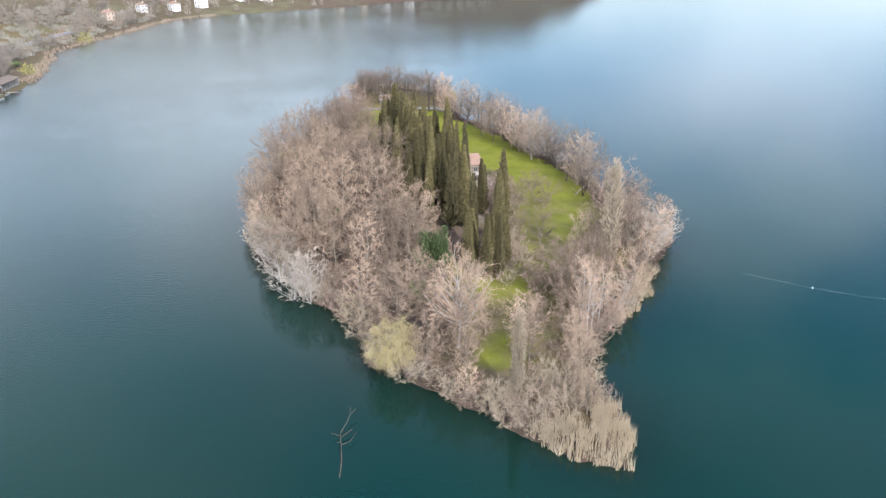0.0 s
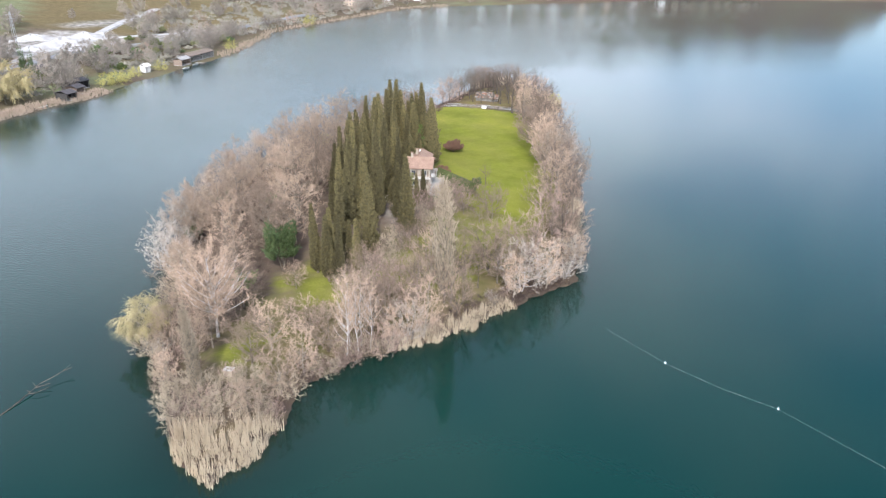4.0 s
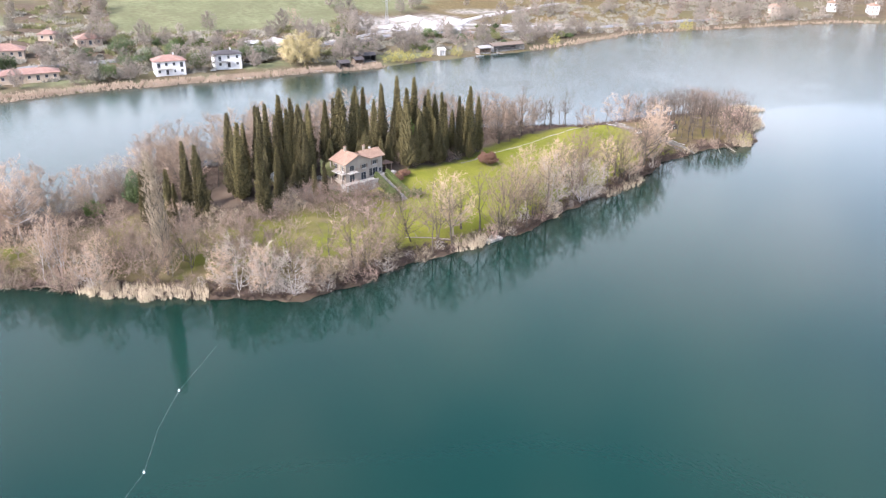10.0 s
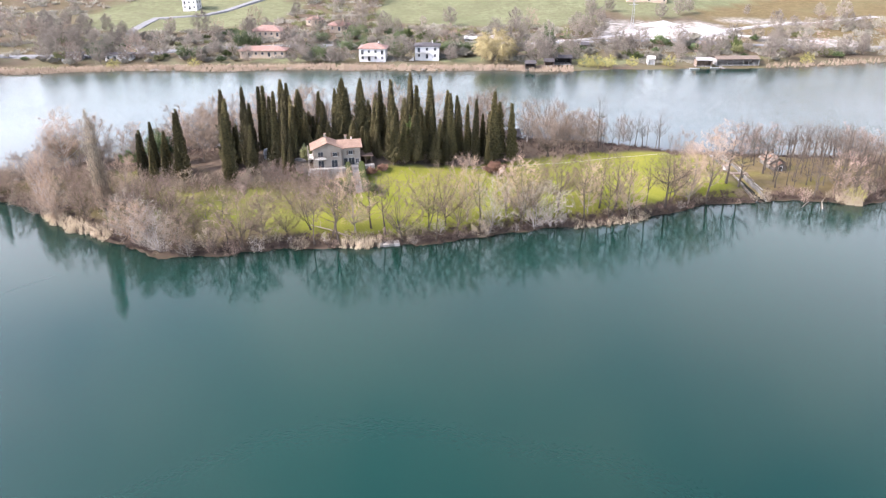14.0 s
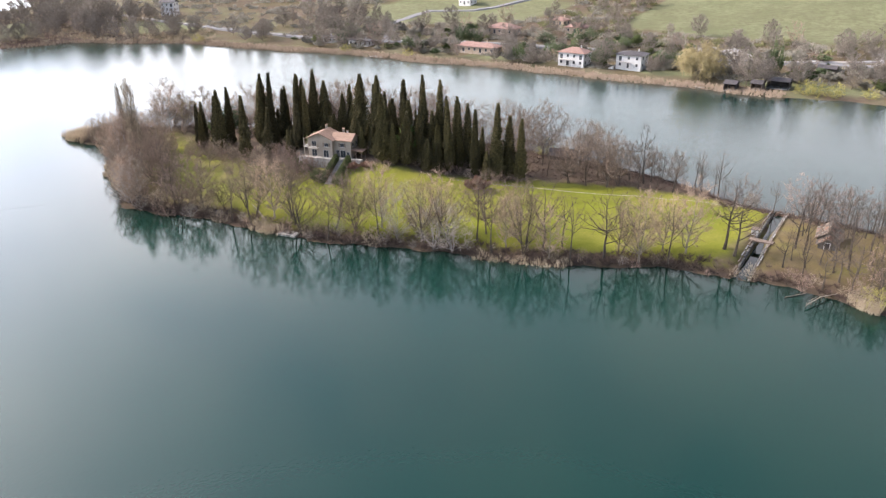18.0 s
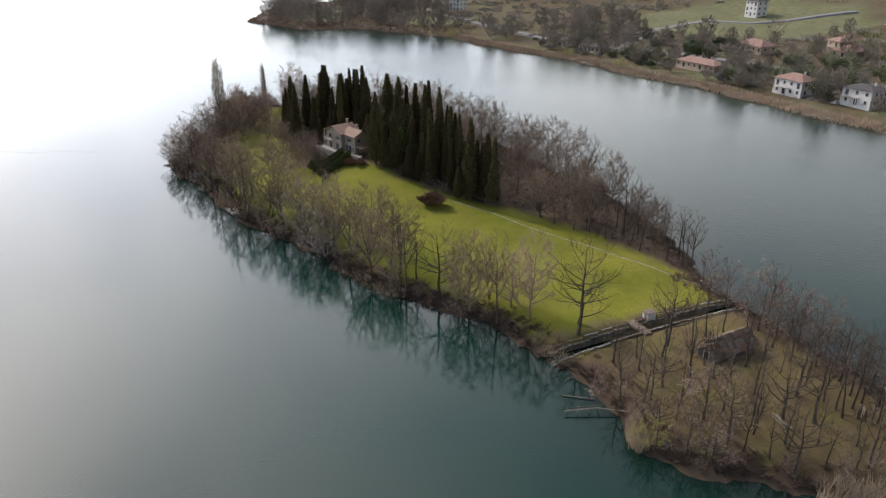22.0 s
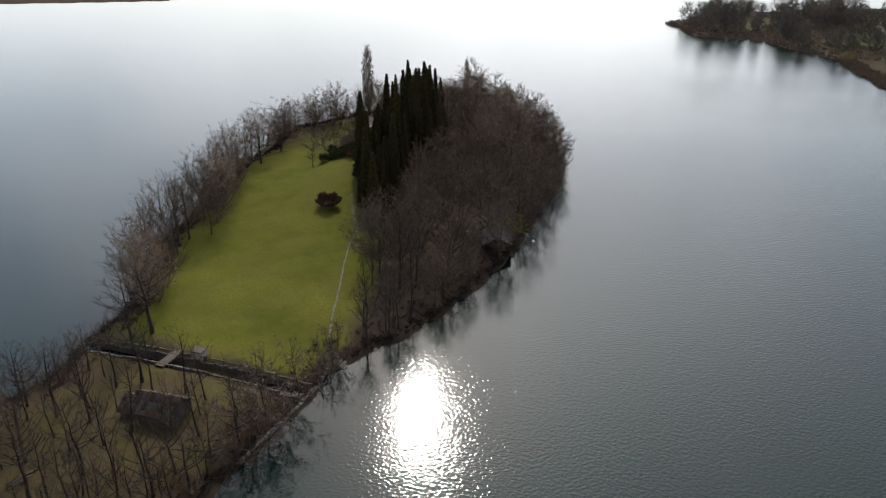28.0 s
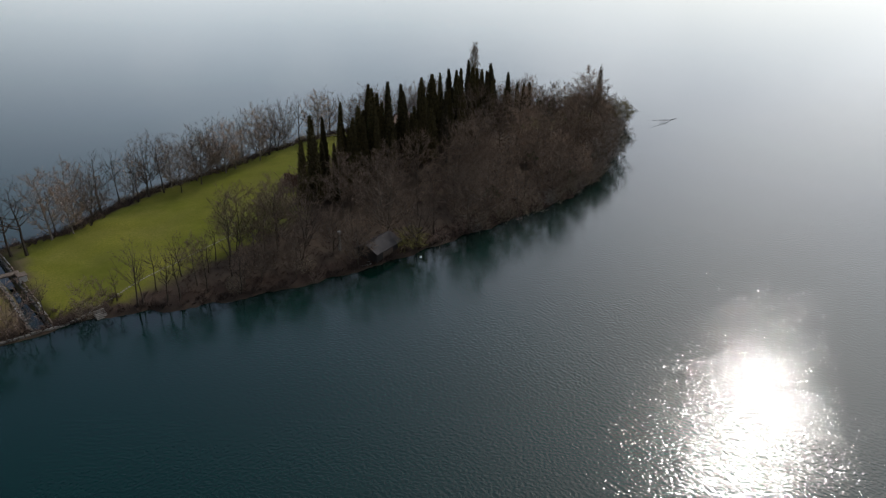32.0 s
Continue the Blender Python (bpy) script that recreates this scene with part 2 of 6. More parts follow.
M = {
    "bark": surface("bark", (0.0672, 0.0508, 0.0347), (0.148, 0.122, 0.0918), 2.0, 0.9, 0.5, 0.25),
    "bark_dark": surface("bark_dark", (0.0336, 0.0265, 0.0197), (0.084, 0.0662, 0.0493), 2.0, 0.9, 0.5, 0.25),
    "bark_pale": surface("bark_pale", (0.13, 0.104, 0.077), (0.261, 0.219, 0.168), 2.0, 0.85, 0.4, 0.15),
    "bark_white": surface("bark_white", (0.204, 0.187, 0.167), (0.354, 0.334, 0.307), 1.5, 0.8, 0.3, 0.1),
    "twig_pink": surface("twig_pink", (0.113, 0.0778, 0.0522), (0.252, 0.184, 0.129), 0.5, 0.9, 0, 0.25),
    "twig_brown": surface("twig_brown", (0.0897, 0.0623, 0.0429), (0.192, 0.14, 0.0995), 0.5, 0.9, 0, 0.25),
    "twig_grey": surface("twig_grey", (0.216, 0.148, 0.101), (0.387, 0.279, 0.196), 0.5, 0.9, 0, 0.2),
    "twig_white": surface("twig_white", (0.179, 0.144, 0.112), (0.321, 0.278, 0.227), 0.6, 0.9, 0, 0.12),
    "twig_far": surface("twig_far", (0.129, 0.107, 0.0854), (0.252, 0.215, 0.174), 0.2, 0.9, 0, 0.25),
    "twig_red": surface("twig_red", (0.129, 0.0862, 0.0658), (0.277, 0.199, 0.154), 0.5, 0.9, 0, 0.25),
    "twig_dark": surface("twig_dark", (0.0529, 0.0377, 0.0277), (0.12, 0.0889, 0.0642), 0.5, 0.9, 0, 0.25),
    "twig_tan": surface("twig_tan", (0.187, 0.146, 0.0986), (0.304, 0.246, 0.172), 0.5, 0.9, 0, 0.15),
    "twig_willow": surface("twig_willow", (0.198, 0.158, 0.07), (0.308, 0.254, 0.126), 0.5, 0.9, 0, 0.12),
    "twig_yellow": surface("twig_yellow", (0.205, 0.189, 0.049), (0.332, 0.3, 0.091), 0.5, 0.9, 0, 0.12),
        "cypress": surface("cypress", (0.0085, 0.0095, 0.0035), (0.108, 0.088, 0.034), 2.2, 0.9, 0, 0.35),
    "laurel": surface("laurel", (0.0224, 0.0384, 0.012), (0.068, 0.092, 0.0288), 1.0, 0.6, 0, 0.2),
    "laurel_light": surface("laurel_light", (0.048, 0.08, 0.0144), (0.104, 0.144, 0.032), 1.0, 0.6, 0, 0.2),
    "hedge": surface("hedge", (0.033, 0.0441, 0.0123), (0.0792, 0.0952, 0.0246), 1.2, 0.8, 0, 0.2),
    "scrub": surface("scrub", (0.114, 0.103, 0.0762), (0.229, 0.211, 0.166), 0.5, 0.9, 0, 0.3),
    "scrub_olive": surface("scrub_olive", (0.072, 0.076, 0.028), (0.16, 0.156, 0.068), 0.5, 0.9, 0, 0.3),
    "russet": surface("russet", (0.08, 0.04, 0.024), (0.16, 0.088, 0.056), 1.0, 0.9, 0, 0.2),
    "reed": surface("reed", (0.24, 0.184, 0.12), (0.424, 0.344, 0.236), 0.4, 0.9, 0, 0.1),
    "reed_far": surface("reed_far", (0.202, 0.149, 0.106), (0.331, 0.253, 0.182), 0.2, 0.9, 0, 0.1),
    "bramble": surface("bramble", (0.0443, 0.0282, 0.0216), (0.112, 0.0774, 0.059), 0.3, 0.95, 0, 0.1),
    # darker than bramble: shade under the bank shrubs is put into this tone
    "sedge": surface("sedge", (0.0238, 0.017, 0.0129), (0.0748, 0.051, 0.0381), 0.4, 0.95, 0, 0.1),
    "plaster": surface("plaster", (0.199, 0.165, 0.126), (0.283, 0.245, 0.194), 0.5, 0.9, 0.15, 0.04),
    "white_wall": surface("white_wall", (0.432, 0.424, 0.4), (0.544, 0.536, 0.512), 0.4, 0.85, 0.1, 0.03),
    "ochre_wall": surface("ochre_wall", (0.31, 0.23, 0.158), (0.397, 0.32, 0.245), 0.5, 0.9, 0.1, 0.05),
    "stone": surface("stone", (0.16, 0.144, 0.12), (0.336, 0.312, 0.272), 1.5, 0.9, 0.6, 0.2),
    "stone_pale": surface("stone_pale", (0.336, 0.312, 0.264), (0.528, 0.496, 0.44), 1.5, 0.9, 0.5, 0.15),
    "stone_dark": surface("stone_dark", (0.064, 0.0576, 0.048), (0.16, 0.148, 0.128), 1.5, 0.9, 0.6, 0.2),
    "wood": surface("wood", (0.08, 0.056, 0.04), (0.176, 0.136, 0.104), 2.0, 0.8, 0.4, 0.15),
    "wood_grey": surface("wood_grey", (0.16, 0.152, 0.136), (0.304, 0.288, 0.264), 2.0, 0.85, 0.4, 0.15),
    "dark": surface("dark", (0.016, 0.016, 0.016), (0.04, 0.036, 0.032), 2.0, 0.7, 0.2, 0.1),
    "slate": surface("slate", (0.026, 0.0234, 0.0238), (0.0624, 0.0546, 0.0528), 1.0, 0.7, 0.3, 0.1),
    "metal": surface("metal", (0.3, 0.3, 0.3), (0.45, 0.45, 0.45), 2.0, 0.45, 0, 0.1, 0.8),
    "asphalt": surface("asphalt", (0.104, 0.104, 0.104), (0.176, 0.172, 0.168), 0.5, 0.9, 0.2, 0.05),
    "gravel_pale": surface("gravel_pale", (0.176, 0.163, 0.145), (0.352, 0.334, 0.308), 0.25, 0.95, 0.4, 0.05),
    "buoy": surface("buoy", (0.78, 0.78, 0.76), (0.85, 0.85, 0.83), 2.0, 0.5, 0, 0.03),
    "rope": surface("rope", (0.2, 0.208, 0.2), (0.288, 0.288, 0.272), 2.0, 0.8, 0, 0.05),
}


def tiled(name, dark, light):
    """Clay tiles: rows of rounded pantiles in relief, mottled from tile to tile."""
    m, nt, b = material(name)
    broad, fine = noise_tex(nt, 0.7, 3), noise_tex(nt, 9, 3)
    c = mix_rgb(nt, ramp(nt, broad, 0.3, 0.7), dark, light)
    c = mix_rgb(nt, ramp(nt, fine, 0.35, 0.75), c, tuple(0.6 * v for v in dark), "MIX")
    nt.links.new(c, b.inputs["Base Color"])
    b.inputs["Roughness"].default_value = 0.85
    tc, w = nt.nodes.new("ShaderNodeTexCoord"), nt.nodes.new("ShaderNodeTexWave")
    w.inputs["Scale"].default_value, w.inputs["Distortion"].default_value = 1.2, 0.4
    nt.links.new(tc.outputs["Object"], w.inputs["Vector"])
    bump(nt, b, w.outputs["Fac"], 0.5, 0.06)
    return m


M["tile"] = tiled("tile", (0.2, 0.12, 0.08), (0.3, 0.195, 0.135))
M["tile_red"] = tiled("tile_red", (0.21, 0.115, 0.085), (0.3, 0.185, 0.145))

m, nt, b = material("window_glass")
b.inputs["Base Color"].default_value = (0.03, 0.035, 0.04, 1)
b.inputs["Roughness"].default_value = 0.08
M["glass"] = m


def attribute(nt, name):
    n = nt.nodes.new("ShaderNodeAttribute")
    n.attribute_name = name
    return n.outputs["Fac"]


def ground_material():
    m, nt, b = material("ground")
    broad, mid, fine = noise_tex(nt, 0.05, 4), noise_tex(nt, 0.3, 4), noise_tex(nt, 3.0, 4)
    litter = mix_rgb(nt, ramp(nt, mid, 0.3, 0.7), (0.0608, 0.0464, 0.0344), (0.11, 0.088, 0.0656))
    litter = mix_rgb(nt, ramp(nt, fine, 0.3, 0.8), litter, (0.088, 0.06, 0.041))
    grass = mix_rgb(nt, ramp(nt, mid, 0.3, 0.75), (0.106, 0.117, 0.015), (0.168, 0.17, 0.028))
    grass = mix_rgb(nt, ramp(nt, broad, 0.42, 0.68), grass, (0.212, 0.193, 0.038))
    grass = mix_rgb(nt, ramp(nt, fine, 0.3, 0.85), grass, (0.092, 0.108, 0.011))
    rough_grass = mix_rgb(nt, ramp(nt, mid, 0.35, 0.65), (0.084, 0.0864, 0.023), (0.132, 0.104, 0.0541))
    field = mix_rgb(nt, ramp(nt, broad, 0.35, 0.65), (0.112, 0.118, 0.0615), (0.16, 0.164, 0.0902))
    field = mix_rgb(nt, ramp(nt, mid, 0.38, 0.7), field, (0.1, 0.0976, 0.0541))
    field = mix_rgb(nt, ramp(nt, fine, 0.45, 0.8), field, (0.092, 0.1, 0.0492))
    chalk = mix_rgb(nt, ramp(nt, mid, 0.35, 0.65), (0.12, 0.108, 0.088), (0.29, 0.265, 0.232))
    dry = mix_rgb(nt, ramp(nt, mid, 0.3, 0.7), (0.09, 0.066, 0.03), (0.148, 0.112, 0.053))
    dry = mix_rgb(nt, ramp(nt, fine, 0.4, 0.8), dry, (0.085, 0.07, 0.03))
    earth = mix_rgb(nt, ramp(nt, mid, 0.3, 0.7), (0.052, 0.034, 0.026), (0.1, 0.066, 0.049))
    c = mix_rgb(nt, attribute(nt, "rough"), litter, rough_grass)
    c = mix_rgb(nt, attribute(nt, "dry"), c, dry)
    c = mix_rgb(nt, attribute(nt, "earth"), c, earth)
    c = mix_rgb(nt, attribute(nt, "lawn"), c, grass)
    c = mix_rgb(nt, attribute(nt, "field"), c, field)
    c = mix_rgb(nt, attribute(nt, "chalk"), c, chalk)
    # muddy bank, with the shrubs' shade at the waterline painted in
    c = mix_rgb(nt, attribute(nt, "mud_shade"), c, (0.044, 0.0344, 0.0262))
    nt.links.new(c, b.inputs["Base Color"])
    b.inputs["Roughness"].default_value = 0.95
    b.inputs["Specular IOR Level"].default_value = 0.03
    bump(nt, b, fine, 0.5, 0.12)
    return m


def water_material():
    m, nt, b = material("lake_water")
    broad = noise_tex(nt, 0.006, 3)
    deep = mix_rgb(nt, ramp(nt, broad, 0.35, 0.65), (0.0008, 0.0168, 0.0135), (0.0012, 0.0245, 0.0172))
    # the trees' dark reflection and shade near the banks, put into the water colour
    c = mix_rgb(nt, attribute(nt, "bank_reflection"), deep, (0.004, 0.0095, 0.0055))
    nt.links.new(c, b.inputs["Base Color"])
    b.inputs["IOR"].default_value = 1.33
    b.inputs["Roughness"].default_value = 0.075

    def times(a, k):
        n = nt.nodes.new("ShaderNodeMath")
        n.operation = "MULTIPLY"
        nt.links.new(a, n.inputs[0])
        if hasattr(k, "links"):
            nt.links.new(k, n.inputs[1])
        else:
            n.inputs[1].default_value = k
        return n.outputs[0]

    def plus(a, k):
        n = nt.nodes.new("ShaderNodeMath")
        nt.links.new(a, n.inputs[0])
        nt.links.new(k, n.inputs[1])
        return n.outputs[0]

    # hand-wide wavelets on open water, a faint longer swell, and patches where the wind roughens the surface
    wavelet, chop, swell = noise_tex(nt, 2.2, 1.5, 0.5), noise_tex(nt, 0.85, 1, 0.5), noise_tex(nt, 0.22, 1, 0.5)
    wind = nt.nodes.new("ShaderNodeMapRange")
    for i, v in ((1, 0.4), (2, 0.62), (3, 0.6), (4, 1.0)):
        wind.inputs[i].default_value = v
    nt.links.new(noise_tex(nt, 0.012, 3, 0.6), wind.inputs[0])
    ruffled = times(wind.outputs[0], attribute(nt, "open"))
    bump(nt, b, plus(plus(times(wavelet, times(ruffled, 1.25)), times(chop, times(ruffled, 0.08))), times(swell, 0.1)), 0.55, 0.08)
    return m


M["ground"], M["water"] = ground_material(), water_material()


# ---- building helpers ----
def mesh_of(name, verts, faces, mat, smooth=False):
    me = bpy.data.meshes.new(name)
    me.from_pydata(verts, [], faces)
    me.materials.append(M[mat])
    if smooth:
        me.shade_smooth()
    return me


def part(name, data, mat, parent=None, label="", at=None, smooth=False):
    """Links a bmesh, a (verts, faces) pair or a mesh as one object under its thing."""
    if isinstance(data, bmesh.types.BMesh):
        me = bpy.data.meshes.new(name)
        data.to_mesh(me)
        data.free()
        me.materials.append(M[mat])
    elif isinstance(data, tuple):
        me = mesh_of(name, data[0], data[1], mat)
    else:
        me = data
    if smooth:
        me.shade_smooth()
    ob = new(name, me)
    if at is not None:
        ob.matrix_basis = at
    ob.parent = parent
    if label:
        tagged(ob, label)
    return ob


def thing(name, at, label, category, group="", kind=""):
    ob = new(name)
    ob.empty_display_size = 0.3
    ob.matrix_basis = at
    return tagged(ob, label, category, group, kind)


def add_box(bm, x0, y0, z0, x1, y1, z1, turn=None):
    m = Matrix.Translation(((x0 + x1) / 2, (y0 + y1) / 2, (z0 + z1) / 2))
    if turn is not None:
        m = turn @ m
    return bmesh.ops.create_cube(bm, size=1, matrix=m @ Matrix.Diagonal((x1 - x0, y1 - y0, z1 - z0, 1)))["verts"]


def box(x0, y0, z0, x1, y1, z1, soft=0.0, turn=None):
    bm = bmesh.new()
    add_box(bm, x0, y0, z0, x1, y1, z1, turn)
    if soft:
        bmesh.ops.bevel(bm, geom=bm.edges[:], offset=soft, segments=1, affect="EDGES")
    return bm


def tube_into(V, F, p0, p1, r0, r1, n=4):
    """A tapered stick from p0 to p1, open at its ends."""
    d = p1 - p0
    if d.length < 1e-5:
        return
    a = d.orthogonal().normalized()
    c = d.cross(a).normalized()
    k = len(V)
    for p, r in ((p0, r0), (p1, r1)):
        for i in range(n):
            w = 2 * math.pi * i / n
            V.append(tuple(p + a * (r * math.cos(w)) + c * (r * math.sin(w))))
    for i in range(n):
        j = (i + 1) % n
        F.append((k + i, k + j, k + n + j, k + n + i))


def spike_into(V, F, p, q, r):
    """A three-sided twig that runs to a point."""
    d = q - p
    a = d.orthogonal().normalized()
    c = d.cross(a).normalized()
    k = len(V)
    V.extend((tuple(p + a * r), tuple(p - a * (r * 0.5) + c * (r * 0.87)), tuple(p - a * (r * 0.5) - c * (r * 0.87)), tuple(q)))
    F.extend(((k, k + 1, k + 3), (k + 1, k + 2, k + 3), (k + 2, k, k + 3)))


# ---- plan ----
ISLE = [(22.2, 72.0), (23.8, 78), (23.8, 83.5), (20.8, 92), (22.2, 98), (25.3, 105), (33.5, 114), (40.5, 129), (48, 144), (46, 155), (41.8, 166), (39.5, 182), (35.5, 198), (31, 207), (26, 219), (22, 234), (17.6, 241.5), (12, 250.5), (7, 257),
        (5, 270), (1.5, 280), (4.5, 292), (2, 299), (-5, 304), (-12, 311), (-22, 318.5), (-29, 316), (-35, 306), (-35, 290), (-35.5, 270), (-35, 261), (-41, 249), (-44.5, 236), (-47, 221), (-47, 204),
        (-45.5, 178), (-43.5, 156), (-37, 138), (-25.5, 120.5), (-14.5, 107.5), (-9.5, 95.5), (-3, 90), (5.6, 83.6), (11.5, 78.2), (17.2, 73.4)]
WEST = [(-33, -190), (-56, -129), (-88, -122), (-126, -66), (-138, -5), (-150, 35), (-154, 82), (-162, 125), (-163, 167), (-166, 193), (-168, 232), (-179, 288), (-189, 348), (-208, 395), (-222, 425), (-218, 510),
        (-214, 600), (-190, 640), (-100, 712), (-14, 793), (200, 870), (900, 950), (1500, 3200), (-3200, 3200), (-3200, -1700), (-600, -900), (-150, -330), (-60, -262)]
EAST = [(392, -195), (506, -125), (530, 60), (800, 330), (1500, 900), (3200, 900), (3200, -1800), (450, -1800), (350, -500)]
LAWN = [(34, 150), (37, 180), (30, 205), (21, 225), (9, 249), (3, 266), (-33, 268.5), (-34, 257), (-30, 240), (-21, 216), (-6, 200), (5, 178), (9, 160), (12, 145), (14, 126), (30, 128)]
ROUGH = [(10, 98), (26, 106), (44, 146), (36, 182), (22, 222), (8, 252), (4, 268), (1, 282), (0, 300), (-20, 312), (-32, 304), (-33, 272), (-10, 268), (20, 180), (8, 130)]
FIELDS = [[(-268, 131), (-267, 240), (-300, 262), (-420, 262), (-400, 128), (-322, 126)], [(-226, 8), (-240, 42), (-262, 74), (-318, 78), (-345, 40), (-330, -30), (-270, -50), (-232, -28)],
          [(-172, 90), (-176, 120), (-182, 120), (-178, 88)], [(-180, 178), (-182, 200), (-192, 200), (-190, 178)], [(-180, 222), (-184, 270), (-196, 270), (-192, 222)], [(-120, -120), (-150, -90), (-172, -110), (-140, -150)],
          [(-60, -165), (-85, -150), (-110, -190), (-80, -210)], [(-330, 260), (-300, 300), (-420, 420), (-440, 260)]]
CHALK = [[(-238, 262), (-248, 330), (-262, 340), (-292, 330), (-292, 268), (-262, 258)], [(-208, 196), (-212, 216), (-228, 218), (-226, 196)], [(-232, 345), (-240, 400), (-262, 400), (-256, 345)], [(-290, 345), (-300, 400), (-312, 396), (-302, 340)]]


def signed(poly, x, y):
    """Distance from the outline, positive inside."""
    x, y = np.asarray(x, float), np.asarray(y, float)
    best, inside = np.full(x.shape, 1e9), np.zeros(x.shape, bool)
    for (ax, ay), (bx, by) in zip(poly, poly[1:] + poly[:1]):
        dx, dy = bx - ax, by - ay
        t = np.clip(((x - ax) * dx + (y - ay) * dy) / (dx * dx + dy * dy), 0, 1)
        best = np.minimum(best, np.hypot(x - ax - t * dx, y - ay - t * dy))
        if dy:
            inside ^= ((ay > y) != (by > y)) & (x < dx * (y - ay) / dy + ax)
    return np.where(inside, best, -best)


def waves(x, y, size, seed=0.0):
    """Soft unevenness of about that size, between -1 and 1."""
    k = 2 * math.pi / size
    return (np.sin(k * x + 1.7 * np.sin(0.6 * k * y + seed) + seed) + np.sin(k * 0.83 * y + 1.3 * np.sin(0.7 * k * x + 2 * seed) + 3 * seed) + 0.6 * np.sin(1.9 * k * (x + y) + 5 * seed)) / 2.6


def shore(x, y):
    return signed(ISLE, x, y) + 0.9 * waves(x, y, 9.0, 0.4) + 0.4 * waves(x, y, 3.7, 1.9)


def height(x, y):
    x, y = np.asarray(x, float), np.asarray(y, float)
    d = shore(x, y)
    mound = 6.2 * np.exp(-((x + 3) / 15) ** 2 - ((y - 167) / 30) ** 2)
    isle = np.where(d > 0, 0.12 + 1.45 * (1 - np.exp(-np.maximum(d, 0) / 5)) + mound + 0.12 * waves(x, y, 11, 0.7), np.maximum(-3.5, 0.12 + d * 0.3))
    # the channel that cuts the lawn from the northern islet
    ditch = np.exp(-((y - 271 - 0.05 * x) / 1.1) ** 4) * (x > -34) * (d > 0)
    isle = isle - ditch * 2.1
    far = np.maximum(signed(WEST, x, y), signed(EAST, x, y)) + 1.8 * waves(x, y, 37, 0.3)
    rise = 0.25 + 0.05 * np.minimum(np.maximum(far, 0), 25) + 0.085 * np.clip(far - 25, 0, 120) + 0.17 * np.maximum(far - 145, 0) ** 0.97
    rise = rise * (1 + 0.10 * waves(x, y, 160, 2.1)) + 0.3 * waves(x, y, 23, 1.2) * np.clip(far / 20, 0, 1)
    rise = np.where(x > 200, 0.22 * rise, rise) * (1 + 0.4 * np.clip((y - 600) / 250, 0, 1))
    land = np.where(far > 0, np.minimum(rise, 300), np.maximum(-3.5, 0.25 + far * 0.25))
    return np.maximum(isle, land)


def ground_at(x, y):
    return float(height(x, y))


def soft_mask(polys, x, y, edge=1.2):
    out = np.zeros(x.shape)
    for p in polys:
        out = np.maximum(out, np.clip(0.5 + (signed(p, x, y) + 1.2 * waves(x, y, 7, 0.2) * edge) / (2 * edge), 0, 1))
    return out


def axis(*runs):
    out = []
    for a, b, step in runs:
        out += list(np.arange(a, b, step))
    return np.array(out + [runs[-1][1]])


def sheet(name, xs, ys, zs, mat):
    nx, ny = len(xs), len(ys)
    gx, gy = np.meshgrid(xs, ys)
    co = np.stack([gx, gy, zs(gx, gy)], -1).reshape(-1, 3)
    i = (np.arange(ny - 1)[:, None] * nx + np.arange(nx - 1)).ravel()
    faces = np.stack([i, i + 1, i + nx + 1, i + nx], 1)
    me = bpy.data.meshes.new(name)
    me.vertices.add(len(co))
    me.vertices.foreach_set("co", co.ravel())
    me.loops.add(faces.size)
    me.loops.foreach_set("vertex_index", faces.ravel())
    me.polygons.add(len(faces))
    me.polygons.foreach_set("loop_start", np.arange(0, faces.size, 4))
    me.update(calc_edges=True)
    me.materials.append(M[mat])
    me.shade_smooth()
    return new(name, me), co[:, 0], co[:, 1]


def paint(ob, name, values):
    a = ob.data.attributes.new(name, "FLOAT", "POINT")
    a.data.foreach_set("value", np.asarray(values, np.float32))


gxs = axis((-3000, -600, 200), (-600, -290, 15), (-290, -62, 4.5), (-62, 56, 1.3), (56, 380, 36), (380, 640, 20), (640, 3000, 200))
gys = axis((-1600, -300, 100), (-300, 62, 7), (62, 326, 1.3), (326, 480, 6), (480, 900, 12), (900, 3000, 150))
ground, px, py = sheet("ground", gxs, gys, height, "ground")
tagged(ground, "wooded island, lake bed and hilly lake shore with meadows", "ground", kind="structure")
inland = signed(ISLE, px, py)
islet = (py > 272.5) & (inland > -1)
paint(ground, "lawn", soft_mask([LAWN, [(0, 117), (9, 112.5), (16, 116), (16, 130), (3, 127)], [(5, 93), (11.5, 94), (12, 102), (6, 102)]], px, py) * (inland > 2.5) * np.where(py < 168, np.where((px < 24) & (py > 132), 0.28, 0.6) + 0.35 * waves(px, py, 7, 0.4), 0.93 + 0.1 * waves(px, py, 13, 0.9)) + 0.3 * islet * (inland > 2.5) * np.clip(1.3 * waves(px, py, 11, 1.3) - 0.1, 0, 1))
paint(ground, "rough", soft_mask([ROUGH, [(4, 90), (20, 86), (28, 108), (30, 130), (2, 128), (0, 112)]], px, py, 4.0) * np.where(py > 272, 0.2, 0.85) + (px < -120) * np.clip(0.35 + 0.5 * waves(px, py, 31, 0.9), 0, 1) * 0.6)
